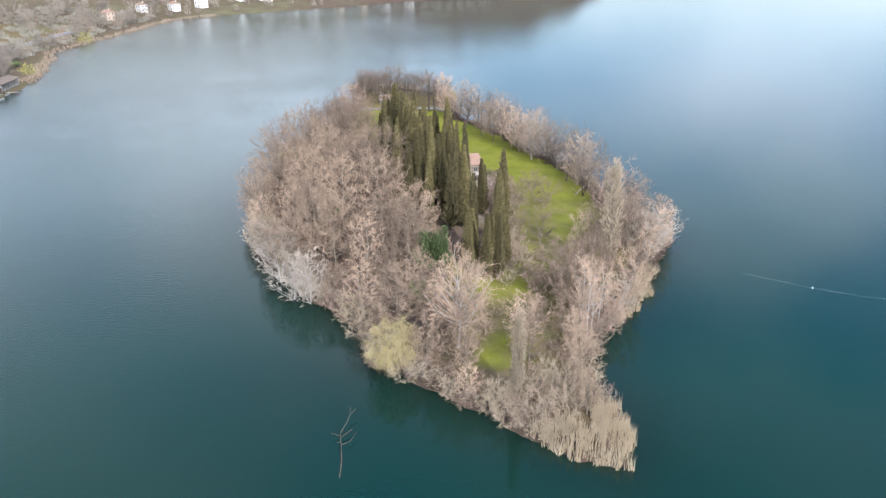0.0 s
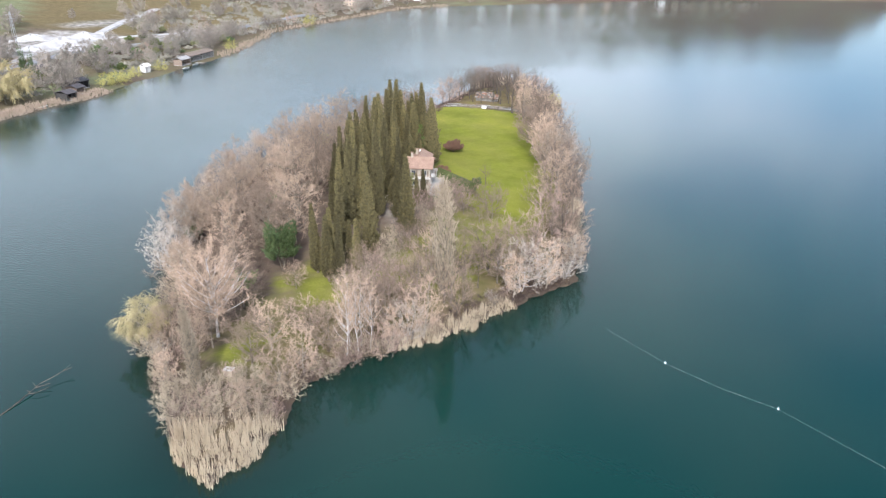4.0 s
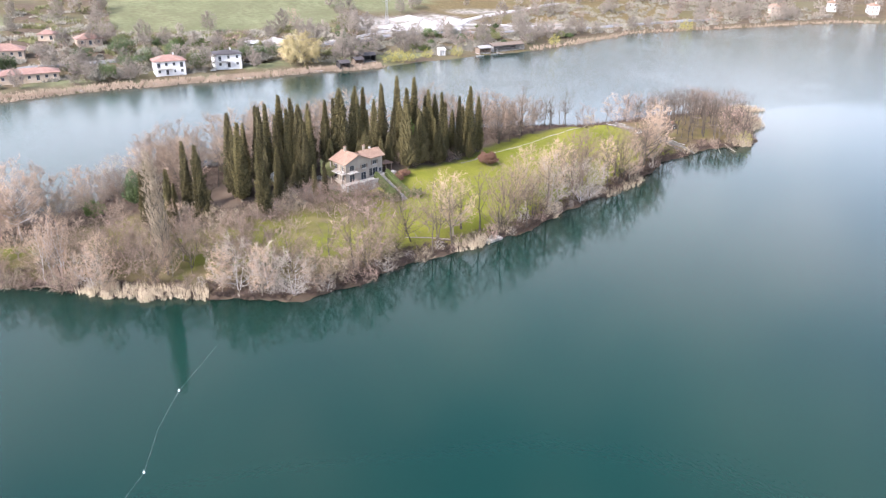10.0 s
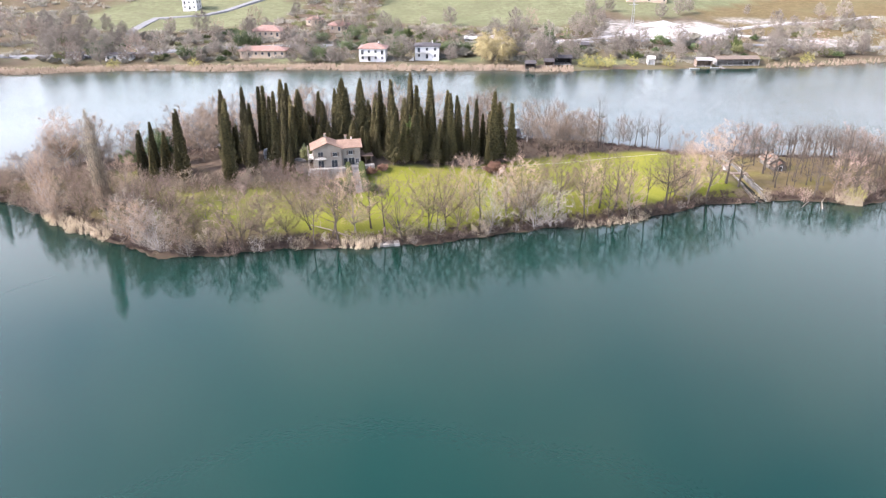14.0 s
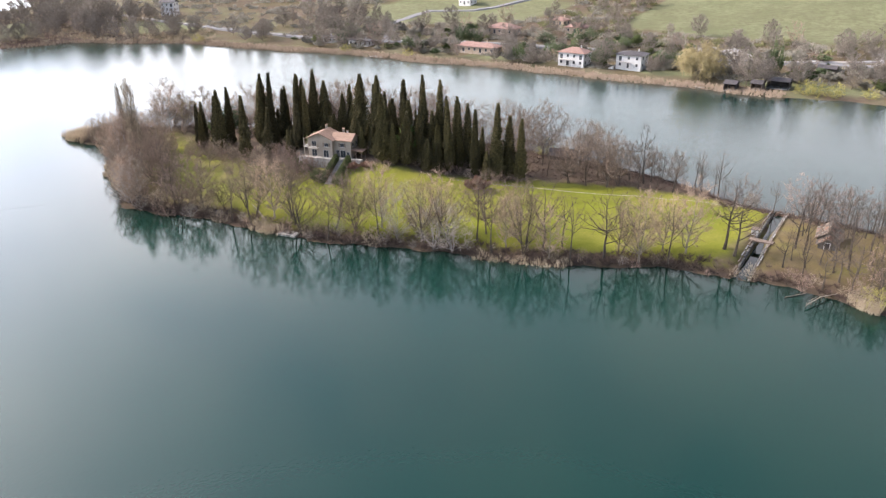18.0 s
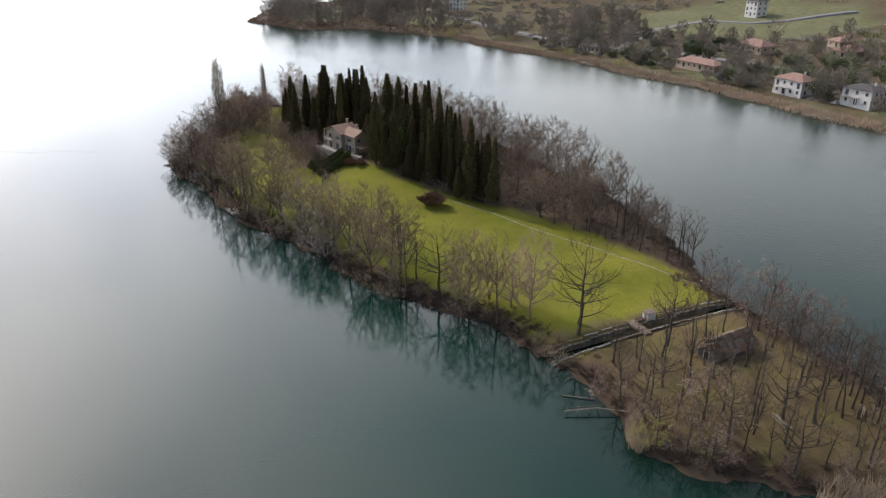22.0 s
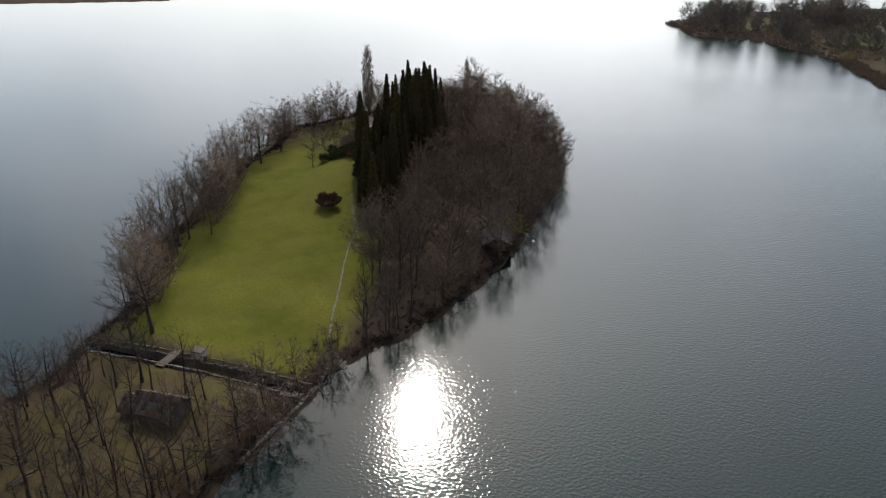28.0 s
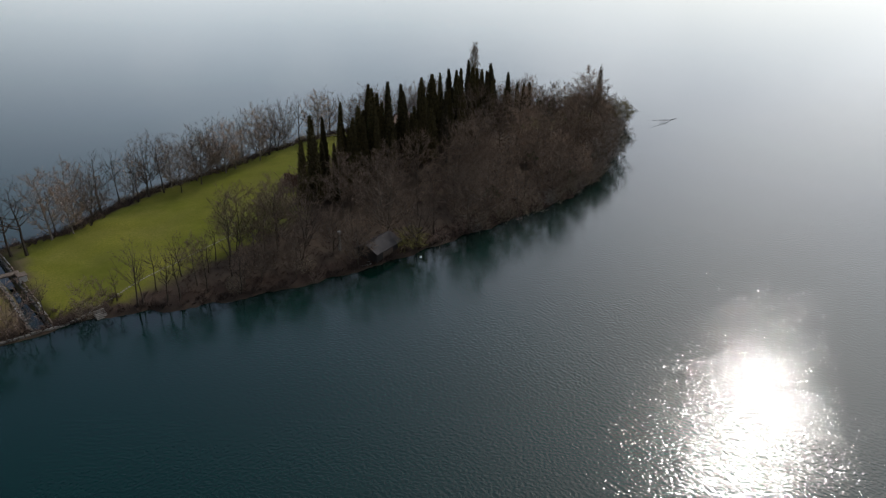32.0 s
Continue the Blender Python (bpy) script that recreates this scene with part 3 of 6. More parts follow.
# dry winter grass on the islet, round the lawn and on the slope by the quarry
paint(ground, "dry", islet * np.clip(0.7 + 0.5 * waves(px, py, 6, 0.5), 0, 1) + (py < 272.5) * (px > -60) * np.clip((14 - inland) / 6, 0, 1) * (px > -5 + 0.1 * (272 - py)) * np.clip(0.35 + 0.5 * waves(px, py, 9, 0.3), 0, 0.8) + soft_mask([[(-232, 330), (-262, 345), (-330, 320), (-430, 330), (-430, 520), (-250, 520)]], px, py, 6.0) * 0.8)
paint(ground, "earth", np.clip((np.where(py > 190, 6.0, 4.2) - inland) / 2.5, 0, 1) * (px > -100) * np.clip(0.6 + 0.5 * waves(px, py, 5, 0.8), 0, 1))
paint(ground, "field", soft_mask(FIELDS, px, py, 2.0) * np.where(px < -100, 0.92, 1.0) + (py > 600) * 0.4 * np.clip(waves(px, py, 90, 0.6), 0, 1) + (px < -260) * (py < 600) * 0.5 * np.clip(1.3 * waves(px, py, 70, 2.2) - 0.3, 0, 1) + (px < -140) * (px >= -210) * 0.6 * np.clip(0.3 + waves(px, py, 24, 1.2), 0, 1))
# band at the waterline: wet mud plus painted shade below the shrubs
paint(ground, "mud_shade", 0.9 * np.exp(-np.abs(shore(px, py)) / 1.3) * (px > -100) * (py > 40))
paint(ground, "chalk", soft_mask(CHALK, px, py, 3.0) + 0.55 * soft_mask([[(9.5, 163), (11, 155), (9.5, 147), (4.5, 149), (3.5, 156), (4, 163)]], px, py, 1.0))

wxs = axis((-3000, -300, 300), (-300, -70, 10), (-70, 66, 2.5), (66, 400, 40), (400, 3000, 200))
wys = axis((-1600, -300, 130), (-300, 56, 12), (56, 334, 2.5), (334, 800, 20), (800, 3000, 300))
lake, px, py = sheet("water", wxs, wys, lambda x, y: 0 * x, "water")
tagged(lake, "calm teal lake water with light ripples", "water", kind="structure")
depth = -np.maximum(shore(px, py), np.maximum(signed(WEST, px, py), signed(EAST, px, py)))
paint(lake, "open", (1 - 0.87 * np.exp(-np.maximum(-shore(px, py), 0) / np.where(px < -28, 12.0, 40.0))) * (0.3 + 0.9 / (1 + np.exp((px + 25) / 14))))
# mask of the painted dark reflection, fading away from every shore
paint(lake, "bank_reflection", 0.8 * np.exp(-np.maximum(depth, 0) / 6.5))


# ---- trees ----
rng = random.Random(7)
UP = Vector((0, 0, 1))


def rand_dir(r, flat=0.0):
    a, z = r.uniform(0, 2 * math.pi), r.uniform(-1, 1) * (1 - flat)
    s = math.sqrt(1 - z * z)
    return Vector((s * math.cos(a), s * math.sin(a), z))


def bare_tree(seed, h, spread, clear=0.2, limbs=16, rise=0.5, subs=6, twigs=11, twig=1.1, stems=1, droop=0.0, girth=0.014, wide=0.03, limb=1.0):
    """A leafless tree with a rounded crown: trunk with limbs as one mesh, branches with fine twigs as another."""
    r = random.Random(seed)
    V, F, TV, TF = [], [], [], []
    n, trunks = 7, []
    for s in range(stems):
        lean = rand_dir(r, 1.0) * (0.04 if stems == 1 else r.uniform(0.10, 0.34))
        top = h * (0.9 if s == 0 else r.uniform(0.6, 0.85))
        pts, p = [], Vector((lean.x * 0.6, lean.y * 0.6, -0.3))
        for i in range(n + 1):
            pts.append(p.copy())
            p = p + (UP + lean + rand_dir(r, 1.0) * 0.10).normalized() * ((top + 0.3) / n)
        r0 = h * girth / math.sqrt(stems)
        rad = [r0 * (1 - 0.93 * (i / n) ** 0.85) * (1.25 if i == 0 else 1) for i in range(n + 1)]
        for i in range(n):
            tube_into(V, F, pts[i], pts[i + 1], rad[i], rad[i + 1], 5)
        trunks.append((pts, rad, top))
    low, ph = clear * h, [r.uniform(0, 6.28) for _ in range(3)]
    mid_z, half = (low + h) / 2, (h - low) / 2
    for i in range(limbs):
        z = 1 - 1.62 * (i + r.random()) / limbs
        a = 2.4 * i + r.uniform(-0.4, 0.4)
        k = r.uniform(0.82, 1.06) * (1 + 0.14 * math.sin(3 * a + ph[0]) * math.sin(2.5 * z + ph[1]))
        ring = math.sqrt(max(0.0, 1 - z * z))
        end = Vector((spread * ring * k * math.cos(a), spread * ring * k * math.sin(a), mid_z + half * z * k))
        pts, rad, top = min(trunks, key=lambda t: (t[0][5] - end).length) if stems > 1 else trunks[0]
        reach = math.hypot(end.x, end.y)
        f = min(0.93, max(clear * (0.8 + 0.9 * r.random()), (end.z - reach * math.tan(min(1.25, rise + 0.25 * r.random()))) / top))
        j = min(n - 1, int(f * n))
        base, br = pts[j].lerp(pts[j + 1], f * n - j), rad[j] + (rad[j + 1] - rad[j]) * (f * n - j)
        span = end - base
        length = span.length
        bend = base.lerp(end, 0.5) + Vector((span.x, span.y, 0)) * 0.14 + UP * (length * (0.7 * droop - 0.10)) + rand_dir(r) * (0.07 * length)
        lr = min(br * 0.62, (0.02 + 0.018 * length) * limb)
        lp = [base * (1 - u) ** 2 + bend * (2 * u * (1 - u)) + end * u ** 2 for u in (0, 0.25, 0.5, 0.75, 1)]
        for q in range(4):
            tube_into(V, F, lp[q], lp[q + 1], lr * (1 - 0.2 * q), lr * (0.8 - 0.2 * q) + 0.006, 4)
        for j in range(subs):
            u = 0.22 + 0.78 * (j + r.random()) / subs
            q = min(3, int(u * 4))
            b0 = lp[q].lerp(lp[q + 1], u * 4 - q)
            sd = ((lp[q + 1] - lp[q]).normalized() * 0.75 + rand_dir(r) * 0.85 + UP * (0.12 - droop)).normalized()
            sl = spread * r.uniform(0.24, 0.42) * (1.2 - 0.45 * u) + 0.2
            mid = b0 + sd * (sl * 0.55)
            tip = mid + (sd + rand_dir(r) * 0.4 + UP * (0.08 - droop)).normalized() * (sl * 0.5)
            tube_into(TV, TF, b0, mid, lr * 0.3 + 0.006, lr * 0.2 + 0.005, 3)
            tube_into(TV, TF, mid, tip, lr * 0.2 + 0.005, 0.006, 3)
            for _ in range(twigs):
                v = r.random()
                o = b0.lerp(mid, v * 2) if v < 0.5 else mid.lerp(tip, v * 2 - 1)
                td = (sd * 0.6 + rand_dir(r) * 0.95 + UP * (0.1 - 2.2 * droop)).normalized()
                spike_into(TV, TF, o, o + td * (twig * r.uniform(0.4, 1.2)), wide * r.uniform(0.7, 1.3))
    return (V, F), (TV, TF)


def variants(name, n, bark_mat, twig_mat, seed, **kw):
    out = []
    for i in range(n):
        r = random.Random(seed + 100 * i)
        k = dict(kw)
        k["spread"] = kw["spread"] * r.uniform(0.85, 1.18)
        k["rise"] = kw.get("rise", 0.5) + r.uniform(-0.12, 0.12)
        a, c = bare_tree(seed + i, **k)
        out.append((mesh_of(name + "_trunk", *a, bark_mat), mesh_of(name + "_crown", *c, twig_mat)))
    return out


KINDS = {
    # kind: height of the meshes, meshes, name, label, category
    "alder": (13.0, variants("alder", 5, "bark", "twig_pink", 11, h=13.0, spread=4.7, clear=0.12, limbs=28, subs=8, twigs=21, twig=0.9, wide=0.018), "alder_tree", "leafless pinkish-brown tree in the island wood", "tree"),
    "maple": (14.0, variants("maple", 4, "bark", "twig_brown", 31, h=14.0, spread=5.3, clear=0.16, limbs=28, subs=8, twigs=21, twig=0.95, wide=0.018), "maple_tree", "leafless brown tree with a broad twiggy crown", "tree"),
    "grey": (14.5, variants("grey", 4, "bark_pale", "twig_grey", 51, h=14.5, spread=4.3, clear=0.12, limbs=26, subs=7, twigs=16, twig=1.0, rise=0.65, wide=0.019), "pale_tree", "leafless pale grey tree near the shore", "tree"),
    "white": (9.0, variants("white", 4, "bark_white", "twig_white", 71, h=9.0, spread=4.2, clear=0.08, limbs=22, subs=6, twigs=12, twig=0.8, rise=0.5, stems=3, wide=0.022), "whitened_tree", "whitened leafless shore tree with drooping branches", "tree"),
    "slim": (12.0, variants("slim", 5, "bark_dark", "twig_dark", 91, h=12.0, spread=2.2, clear=0.42, limbs=13, subs=4, twigs=7, twig=0.7, rise=0.9, girth=0.016, wide=0.012, limb=1.2), "slender_tree", "slender leafless dark-stemmed tree by the water", "tree"),
    "oak": (12.0, variants("oak", 4, "bark_dark", "twig_dark", 111, h=12.0, spread=3.9, clear=0.34, limbs=16, subs=5, twigs=7, twig=0.7, rise=0.55, girth=0.022, wide=0.012, limb=1.6), "spreading_tree", "leafless dark tree with heavy gnarled limbs on grass", "tree"),
    "fan": (11.5, variants("fan", 4, "bark_dark", "twig_brown", 261, h=11.5, spread=4.3, clear=0.24, limbs=26, subs=6, twigs=14, twig=0.8, rise=0.9, stems=2, girth=0.015, wide=0.014, limb=1.4), "upright_tree", "leafless tree with a fan of upright dark stems", "tree"),
    "poplar": (22.0, variants("poplar", 2, "bark", "twig_tan", 131, h=22.0, spread=1.6, clear=0.05, limbs=120, subs=5, twigs=15, twig=0.85, rise=1.25, droop=-0.4, girth=0.009, wide=0.02, limb=0.6), "poplar_tree", "tall narrow leafless tan poplar", "tree"),
    "bigwhite": (15.0, variants("bigwhite", 1, "bark_white", "twig_grey", 151, h=15.0, spread=4.6, clear=0.26, limbs=40, subs=8, twigs=18, twig=1.0, rise=0.6, girth=0.015, wide=0.018, limb=0.9), "pale_tree", "large pale leafless tree with a rounded crown", "tree"),
    "willow": (9.0, variants("willow", 2, "bark", "twig_willow", 161, h=9.0, spread=4.2, clear=0.3, limbs=26, subs=7, twigs=18, twig=1.9, rise=0.6, droop=0.45, wide=0.02), "willow_tree", "weeping willow with yellow drooping twigs by the water", "tree"),
    "shrub": (4.0, variants("shrub", 4, "bark", "twig_red", 171, h=4.0, spread=2.1, clear=0.02, limbs=16, subs=5, twigs=10, twig=0.5, rise=0.7, stems=3, girth=0.01, wide=0.018), "bare_shrub", "leafless reddish-brown shrub on the bank", "shrub"),
    "white_shrub": (4.5, variants("white_shrub", 3, "bark_white", "twig_white", 181, h=4.5, spread=2.7, clear=0.02, limbs=16, subs=5, twigs=9, twig=0.7, rise=0.5, stems=3, droop=0.1, wide=0.02), "whitened_shrub", "whitened leafless shrub hanging over the water", "shrub"),
    "orchard": (4.5, variants("orchard", 2, "bark", "twig_brown", 191, h=4.5, spread=2.4, clear=0.3, limbs=15, subs=6, twigs=9, twig=0.45, rise=0.6, girth=0.018, wide=0.013), "fruit_tree", "small leafless fruit tree on the lawn", "tree"),
    "farwood": (10.0, variants("farwood", 3, "bark", "twig_far", 201, h=10.0, spread=4.2, clear=0.1, limbs=24, subs=7, twigs=15, twig=0.95, wide=0.05), "lakeside_tree", "leafless brown tree on the far shore", "tree"),
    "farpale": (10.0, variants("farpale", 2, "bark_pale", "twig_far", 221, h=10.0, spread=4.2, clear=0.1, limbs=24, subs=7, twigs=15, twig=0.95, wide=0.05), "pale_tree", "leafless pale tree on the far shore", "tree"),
    "yellow": (4.0, variants("yellow", 2, "bark", "twig_yellow", 231, h=4.0, spread=2.6, clear=0.02, limbs=18, subs=5, twigs=10, twig=0.8, rise=0.6, stems=3, droop=0.1, wide=0.035), "flowering_shrub", "yellow-green spring shrub by the water", "shrub"),
    "northwood": (10.0, variants("northwood", 3, "bark", "twig_far", 291, h=10.0, spread=3.9, clear=0.08, limbs=14, subs=4, twigs=8, twig=1.4, wide=0.1), "hillside_tree", "leafless brown tree on the distant lakeside hill", "tree"),
    "farwillow": (9.0, variants("farwillow", 1, "bark", "twig_willow", 271, h=9.0, spread=5.6, clear=0.22, limbs=30, subs=7, twigs=16, twig=1.9, rise=0.6, droop=0.42, wide=0.06), "willow_tree", "large yellow weeping willow on the far shore", "tree"),
    "grey_shrub": (4.0, variants("grey_shrub", 3, "bark", "twig_tan", 281, h=4.0, spread=2.6, clear=0.02, limbs=20, subs=6, twigs=13, twig=0.5, rise=0.6, stems=3, girth=0.01, wide=0.018), "bare_shrub", "rounded leafless grey-tan shrub by the reeds", "shrub"),
    "birch": (13.0, variants("birch", 2, "bark_white", "twig_grey", 241, h=13.0, spread=2.2, clear=0.3, limbs=18, subs=5, twigs=10, twig=0.7, rise=0.9, girth=0.011, wide=0.018), "birch_tree", "white-stemmed leafless birch at the water's edge", "tree"),
}
planted = []


def plant(kind, x, y, h, sink=0.0, label="", tilt=0.0, group=""):
    full, meshes, name, text, cat = KINDS[kind]
    trunk, crown = meshes[rng.randrange(len(meshes))]
    k = h / full
    z = max(ground_at(x, y), -0.3) - sink
    at = pose(x, y, z, rng.uniform(-2, 2) + tilt, rng.uniform(-2, 2), rng.uniform(0, 360)) @ Matrix.Diagonal((k * rng.uniform(0.9, 1.1), k * rng.uniform(0.9, 1.1), k, 1))
    ob = thing(name, at, label or text, cat, group)
    part("trunk", trunk, "", ob)
    part("crown", crown, "", ob)
    planted.append((x, y))
    return ob


def scatter(poly, gap, r, inset=0.0, keep=None, tries=6000):
    """Places at least gap apart inside the outline."""
    xs, ys = [p[0] for p in poly], [p[1] for p in poly]
    out, cells = [], {}
    cand = np.array([(r.uniform(min(xs), max(xs)), r.uniform(min(ys), max(ys))) for _ in range(tries)])
    ok = signed(poly, cand[:, 0], cand[:, 1]) > inset
    isl = shore(cand[:, 0], cand[:, 1])
    for (x, y), o, s in zip(cand, ok, isl):
        if not o or (keep and not keep(x, y, s)):
            continue
        c = (int(x // gap), int(y // gap))
        if any(math.hypot(x - q[0], y - q[1]) < gap for i in (-1, 0, 1) for j in (-1, 0, 1) for q in cells.get((c[0] + i, c[1] + j), ())):
            continue
        cells.setdefault(c, []).append((x, y))
        out.append((x, y))
    return out


def choose(r, pairs):
    u = r.random() * sum(w for _, w in pairs)
    for k, w in pairs:
        u -= w
        if u <= 0:
            return k
    return pairs[-1][0]


# single trees that stand out
plant("poplar", 30.3, 123.8, 23.5)
plant("poplar", 10.1, 84.6, 14.8)
plant("bigwhite", 2.3, 98.4, 15.8)
plant("willow", -7.6, 93.2, 8.6, label="yellow weeping willow leaning over the water")
for q in ((23.0, 103.0), (24.2, 104.6), (22.4, 104.8), (25.4, 106.2), (23.6, 106.4)):
    plant("birch", *q, rng.uniform(11, 14))
plant("oak", -4.7, 265.4, 15.0)
plant("oak", -2.9, 267.9, 13.0)
plant("maple", 15.8, 223.0, 13.5)
plant("maple", 12.5, 229.0, 11.0)
for q in ((42.8, 139.5), (41.0, 134.5)):
    plant("white", *q, rng.uniform(8.0, 10.0))
for q in ((25.0, 221.0), (26.6, 217.5)):
    plant("white", *q, 10.0)
for q in ((-33.0, 131.0), (-30.5, 125.0), (-27.0, 117.5), (-35.5, 137.0), (-23.5, 116.0)):
    plant("white", *q, rng.uniform(8.5, 10.5))
for q in ((14, 140), (17, 147), (20, 139), (12, 152), (17, 156), (22, 150), (23, 160)):
    plant("orchard", *q, rng.uniform(4.0, 5.2), group="fruit trees on the lawn")

def off_path(x, y):
    """True where the stone path along the lawn stays open."""
    return y < 212 or x < -14.5 - 19.5 * (y - 216) / 46 - 4.8


# the western wood
WOOD = [(-9, 95), (3, 90), (4, 100), (2, 112), (-5, 122), (-8, 140), (-14, 165), (-20, 190), (-21, 215), (-26, 226), (-31, 240), (-36, 252), (-41, 249), (-45, 234), (-48, 215), (-47, 180), (-44, 155), (-39, 136), (-27, 117), (-16, 104)]
for x, y in scatter(WOOD, 6.3, rng, -1.5, lambda x, y, s: s > 0.4 and math.hypot(x + 1.7, y - 120.0) > 5.5 and off_path(x, y) and math.hypot(x + 43, y - 211.5) > 6):
    edge = shore(x, y) < 6
    if y < 150 and edge:
        k = choose(rng, (("grey", 2.5), ("white", 1.2), ("alder", 5)))
    else:
        k = choose(rng, (("alder", 5), ("maple", 2.5), ("grey", 1.2), ("slim", 2.5)) if y < 193 else (("fan", 5), ("slim", 3), ("alder", 2.5), ("maple", 1.5)))
    plant(k, x, y, rng.uniform(8.5, 16.5) * (0.85 if edge else 1) * (0.7 if k == "white" else 1))

# the southern end, towards the reeds
SOUTH = [(4, 84), (14, 79), (22, 84), (24, 104), (32, 114), (22, 122), (10, 114), (2, 106), (3, 92)]
for x, y in scatter(SOUTH, 4.8, rng, -1.5, lambda x, y, s: s > 0.4 and math.hypot((x - 7.5) / 1.25, y - 117) > 8 and math.hypot(x - 8.5, y - 95.5) > 4.5 and not (4 < x < 18 and y < 93) and math.hypot(x - 3, y - 96.6) > 3.5):
    plant(choose(rng, (("alder", 2.5), ("grey", 3), ("maple", 2), ("white", 0.4))), x, y, rng.uniform(7, 12) * (0.5 if y < 86 or (y > 99 and abs(x - 8) < 9) else 1))
plant("alder", 4.6, 116.8, 5.6, label="small rounded pinkish tree before the cypresses")

# the eastern shore: an open row, with whitened shrubs over the water in the south
EASTBAND = [(24, 104), (33, 114), (40, 129), (48, 144), (46, 155), (43, 166), (41, 184), (36, 199), (31, 207), (25, 219), (21, 234), (17, 241), (11, 250), (6, 258), (1, 262), (1.5, 250), (10.5, 231), (18.5, 211), (25.5, 195), (30.5, 180), (33, 160), (38, 147), (30, 132), (22, 120)]
PALE = [(46, 141.5), (44, 138), (40, 131.5), (38.5, 128), (29.3, 206.5), (31.5, 200), (25.2, 221)]


def near_pale(x, y, d):
    return any(math.hypot(x - a, y - c) < d for a, c in PALE)


for x, y in scatter(EASTBAND, 3.6, rng, -1.0, lambda x, y, s: s > 0.4 and (s < 6.5 or y < 150) and float(waves(x, y, 15, 0.8)) > (0.25 if y < 128 else -0.35)):
    if y < 172:
        k = choose(rng, (("white", 9 if near_pale(x, y, 4.5) else 0.1), ("grey", 3 if y < 132 else 1), ("alder", 1.5), ("fan", 3), ("slim", 3), ("shrub", 1)))
    else:
        k = choose(rng, (("slim", 4), ("fan", 6), ("oak", 1), ("grey", 2), ("white", 8 if near_pale(x, y, 4.5) else 0)))
    plant(k, x, y, (rng.uniform(7.0, 12.5) if y < 172 else rng.uniform(11.0, 15.0)) * (0.75 if k == "white" else 1))
for x, y in scatter([(5, 84.5), (12, 77.8), (14.5, 80.5), (19, 83.5), (23, 84.5), (21, 91), (15, 90), (8, 87)], 1.9, rng, 0.0, lambda x, y, s: s > -0.3):
    plant(rng.choice(("grey_shrub", "grey_shrub", "shrub")), x, y, rng.uniform(2.4, 4.4), label="leafless grey shrub behind the reeds")
for q in ((10.2, 157.0), (11.4, 159.5), (12.2, 162.0), (12.4, 164.8), (11.8, 167.5), (13.0, 170.0), (9.4, 154.5), (13.4, 166.2), (10.8, 161.0)):
    plant("shrub", *q, rng.uniform(3.4, 5.4), label="leafless shrub below the house terrace")
BANK = scatter(ISLE, 2.3, rng, -1.0, lambda x, y, s: -0.6 < s < (3.2 if y > 112 else 5.0) and y > 79)
OVER = scatter([(-50, 230), (-50, 150), (-40, 128), (-12, 90), (14, 72), (26, 72), (26, 90), (0, 100), (-40, 170), (-40, 230)], 2.0, rng, 0.0, lambda x, y, s: -0.9 < s < 0.9 and y > 80)
OVER += scatter([(17, 90), (25, 84), (37, 111), (51, 142), (43, 147), (27, 117)], 1.9, rng, 0.0, lambda x, y, s: -0.9 < s < 1.0 and y > 86 and not near_pale(x, y, 4))
FRINGE = [(29.5, 108), (38, 115), (43.5, 128), (38.5, 130), (33, 119.5), (27, 112)]
for x, y in OVER:
    if float(signed(FRINGE, x, y)) > 0 or (x > 14 and y < 96) or math.hypot(x + 43.5, y - 212) < 6 or (x < -14 and y > 192 and rng.random() < 0.65):
        continue
    plant("white_shrub" if rng.random() < (0.35 if x < -26 and y < 165 else 0.04) else rng.choice(("shrub", "shrub", "grey_shrub")), x, y, rng.uniform(2.6, 5.2), label="leafless shrub leaning over the water")
for x, y in BANK:
    if float(signed(FRINGE, x, y)) > 0 or (x > 14 and y < 96) or math.hypot(x + 43.5, y - 212) < 6 or (x < -14 and y > 192 and rng.random() < 0.65):
        continue
    k = "white_shrub" if rng.random() < (0.85 if near_pale(x, y, 5.5) else 0.5 if x < -26 and y < 165 else 0.3 if x > 0 and 126 < y < 215 else 0.05) else rng.choice(("shrub", "grey_shrub"))
    plant(k, x, y, rng.uniform(1.6, 4.2) * (0.95 if 126 < y < 215 and x > -20 else 0.55 if 215 <= y < 268 and x > -20 else 0.8))

SE = [(11, 100), (25, 106), (34, 116), (45, 145), (36, 150), (28, 132), (14, 127)]
for x, y in scatter(SE, 6.4, rng, -1.0, lambda x, y, s: s > 0.5):
    plant(choose(rng, (("shrub", 4), ("slim", 2), ("alder", 1), ("orchard", 1))), x, y, rng.uniform(2.5, 7.5))
for x, y in scatter([(9, 146), (15, 150), (18, 172), (14, 182), (11, 176), (10.5, 160)], 2.6, rng):
    plant(choose(rng, (("shrub", 3), ("orchard", 2))), x, y, rng.uniform(1.8, 3.8))

for x, y in scatter([(12, 120), (16.5, 128), (16, 140), (14, 152), (12.5, 160), (8, 158), (9.5, 148), (11.5, 138), (8, 132), (8, 121)], 2.1, rng):
    plant(choose(rng, (("shrub", 3), ("grey_shrub", 3), ("orchard", 1.5))), x, y, rng.uniform(2.4, 4.6), label="leafless brushwood below the cypress grove")
for x, y, h in ((18.0, 163.0, 6.0), (21.5, 168.5, 6.5), (16.5, 158.5, 5.5), (24.5, 164.0, 6.5), (22.5, 173.0, 5.0), (14.6, 166.5, 4.0), (13.6, 170.2, 3.6)):
    plant("orchard", x, y, h, label="leafless pale tree in front of the house")
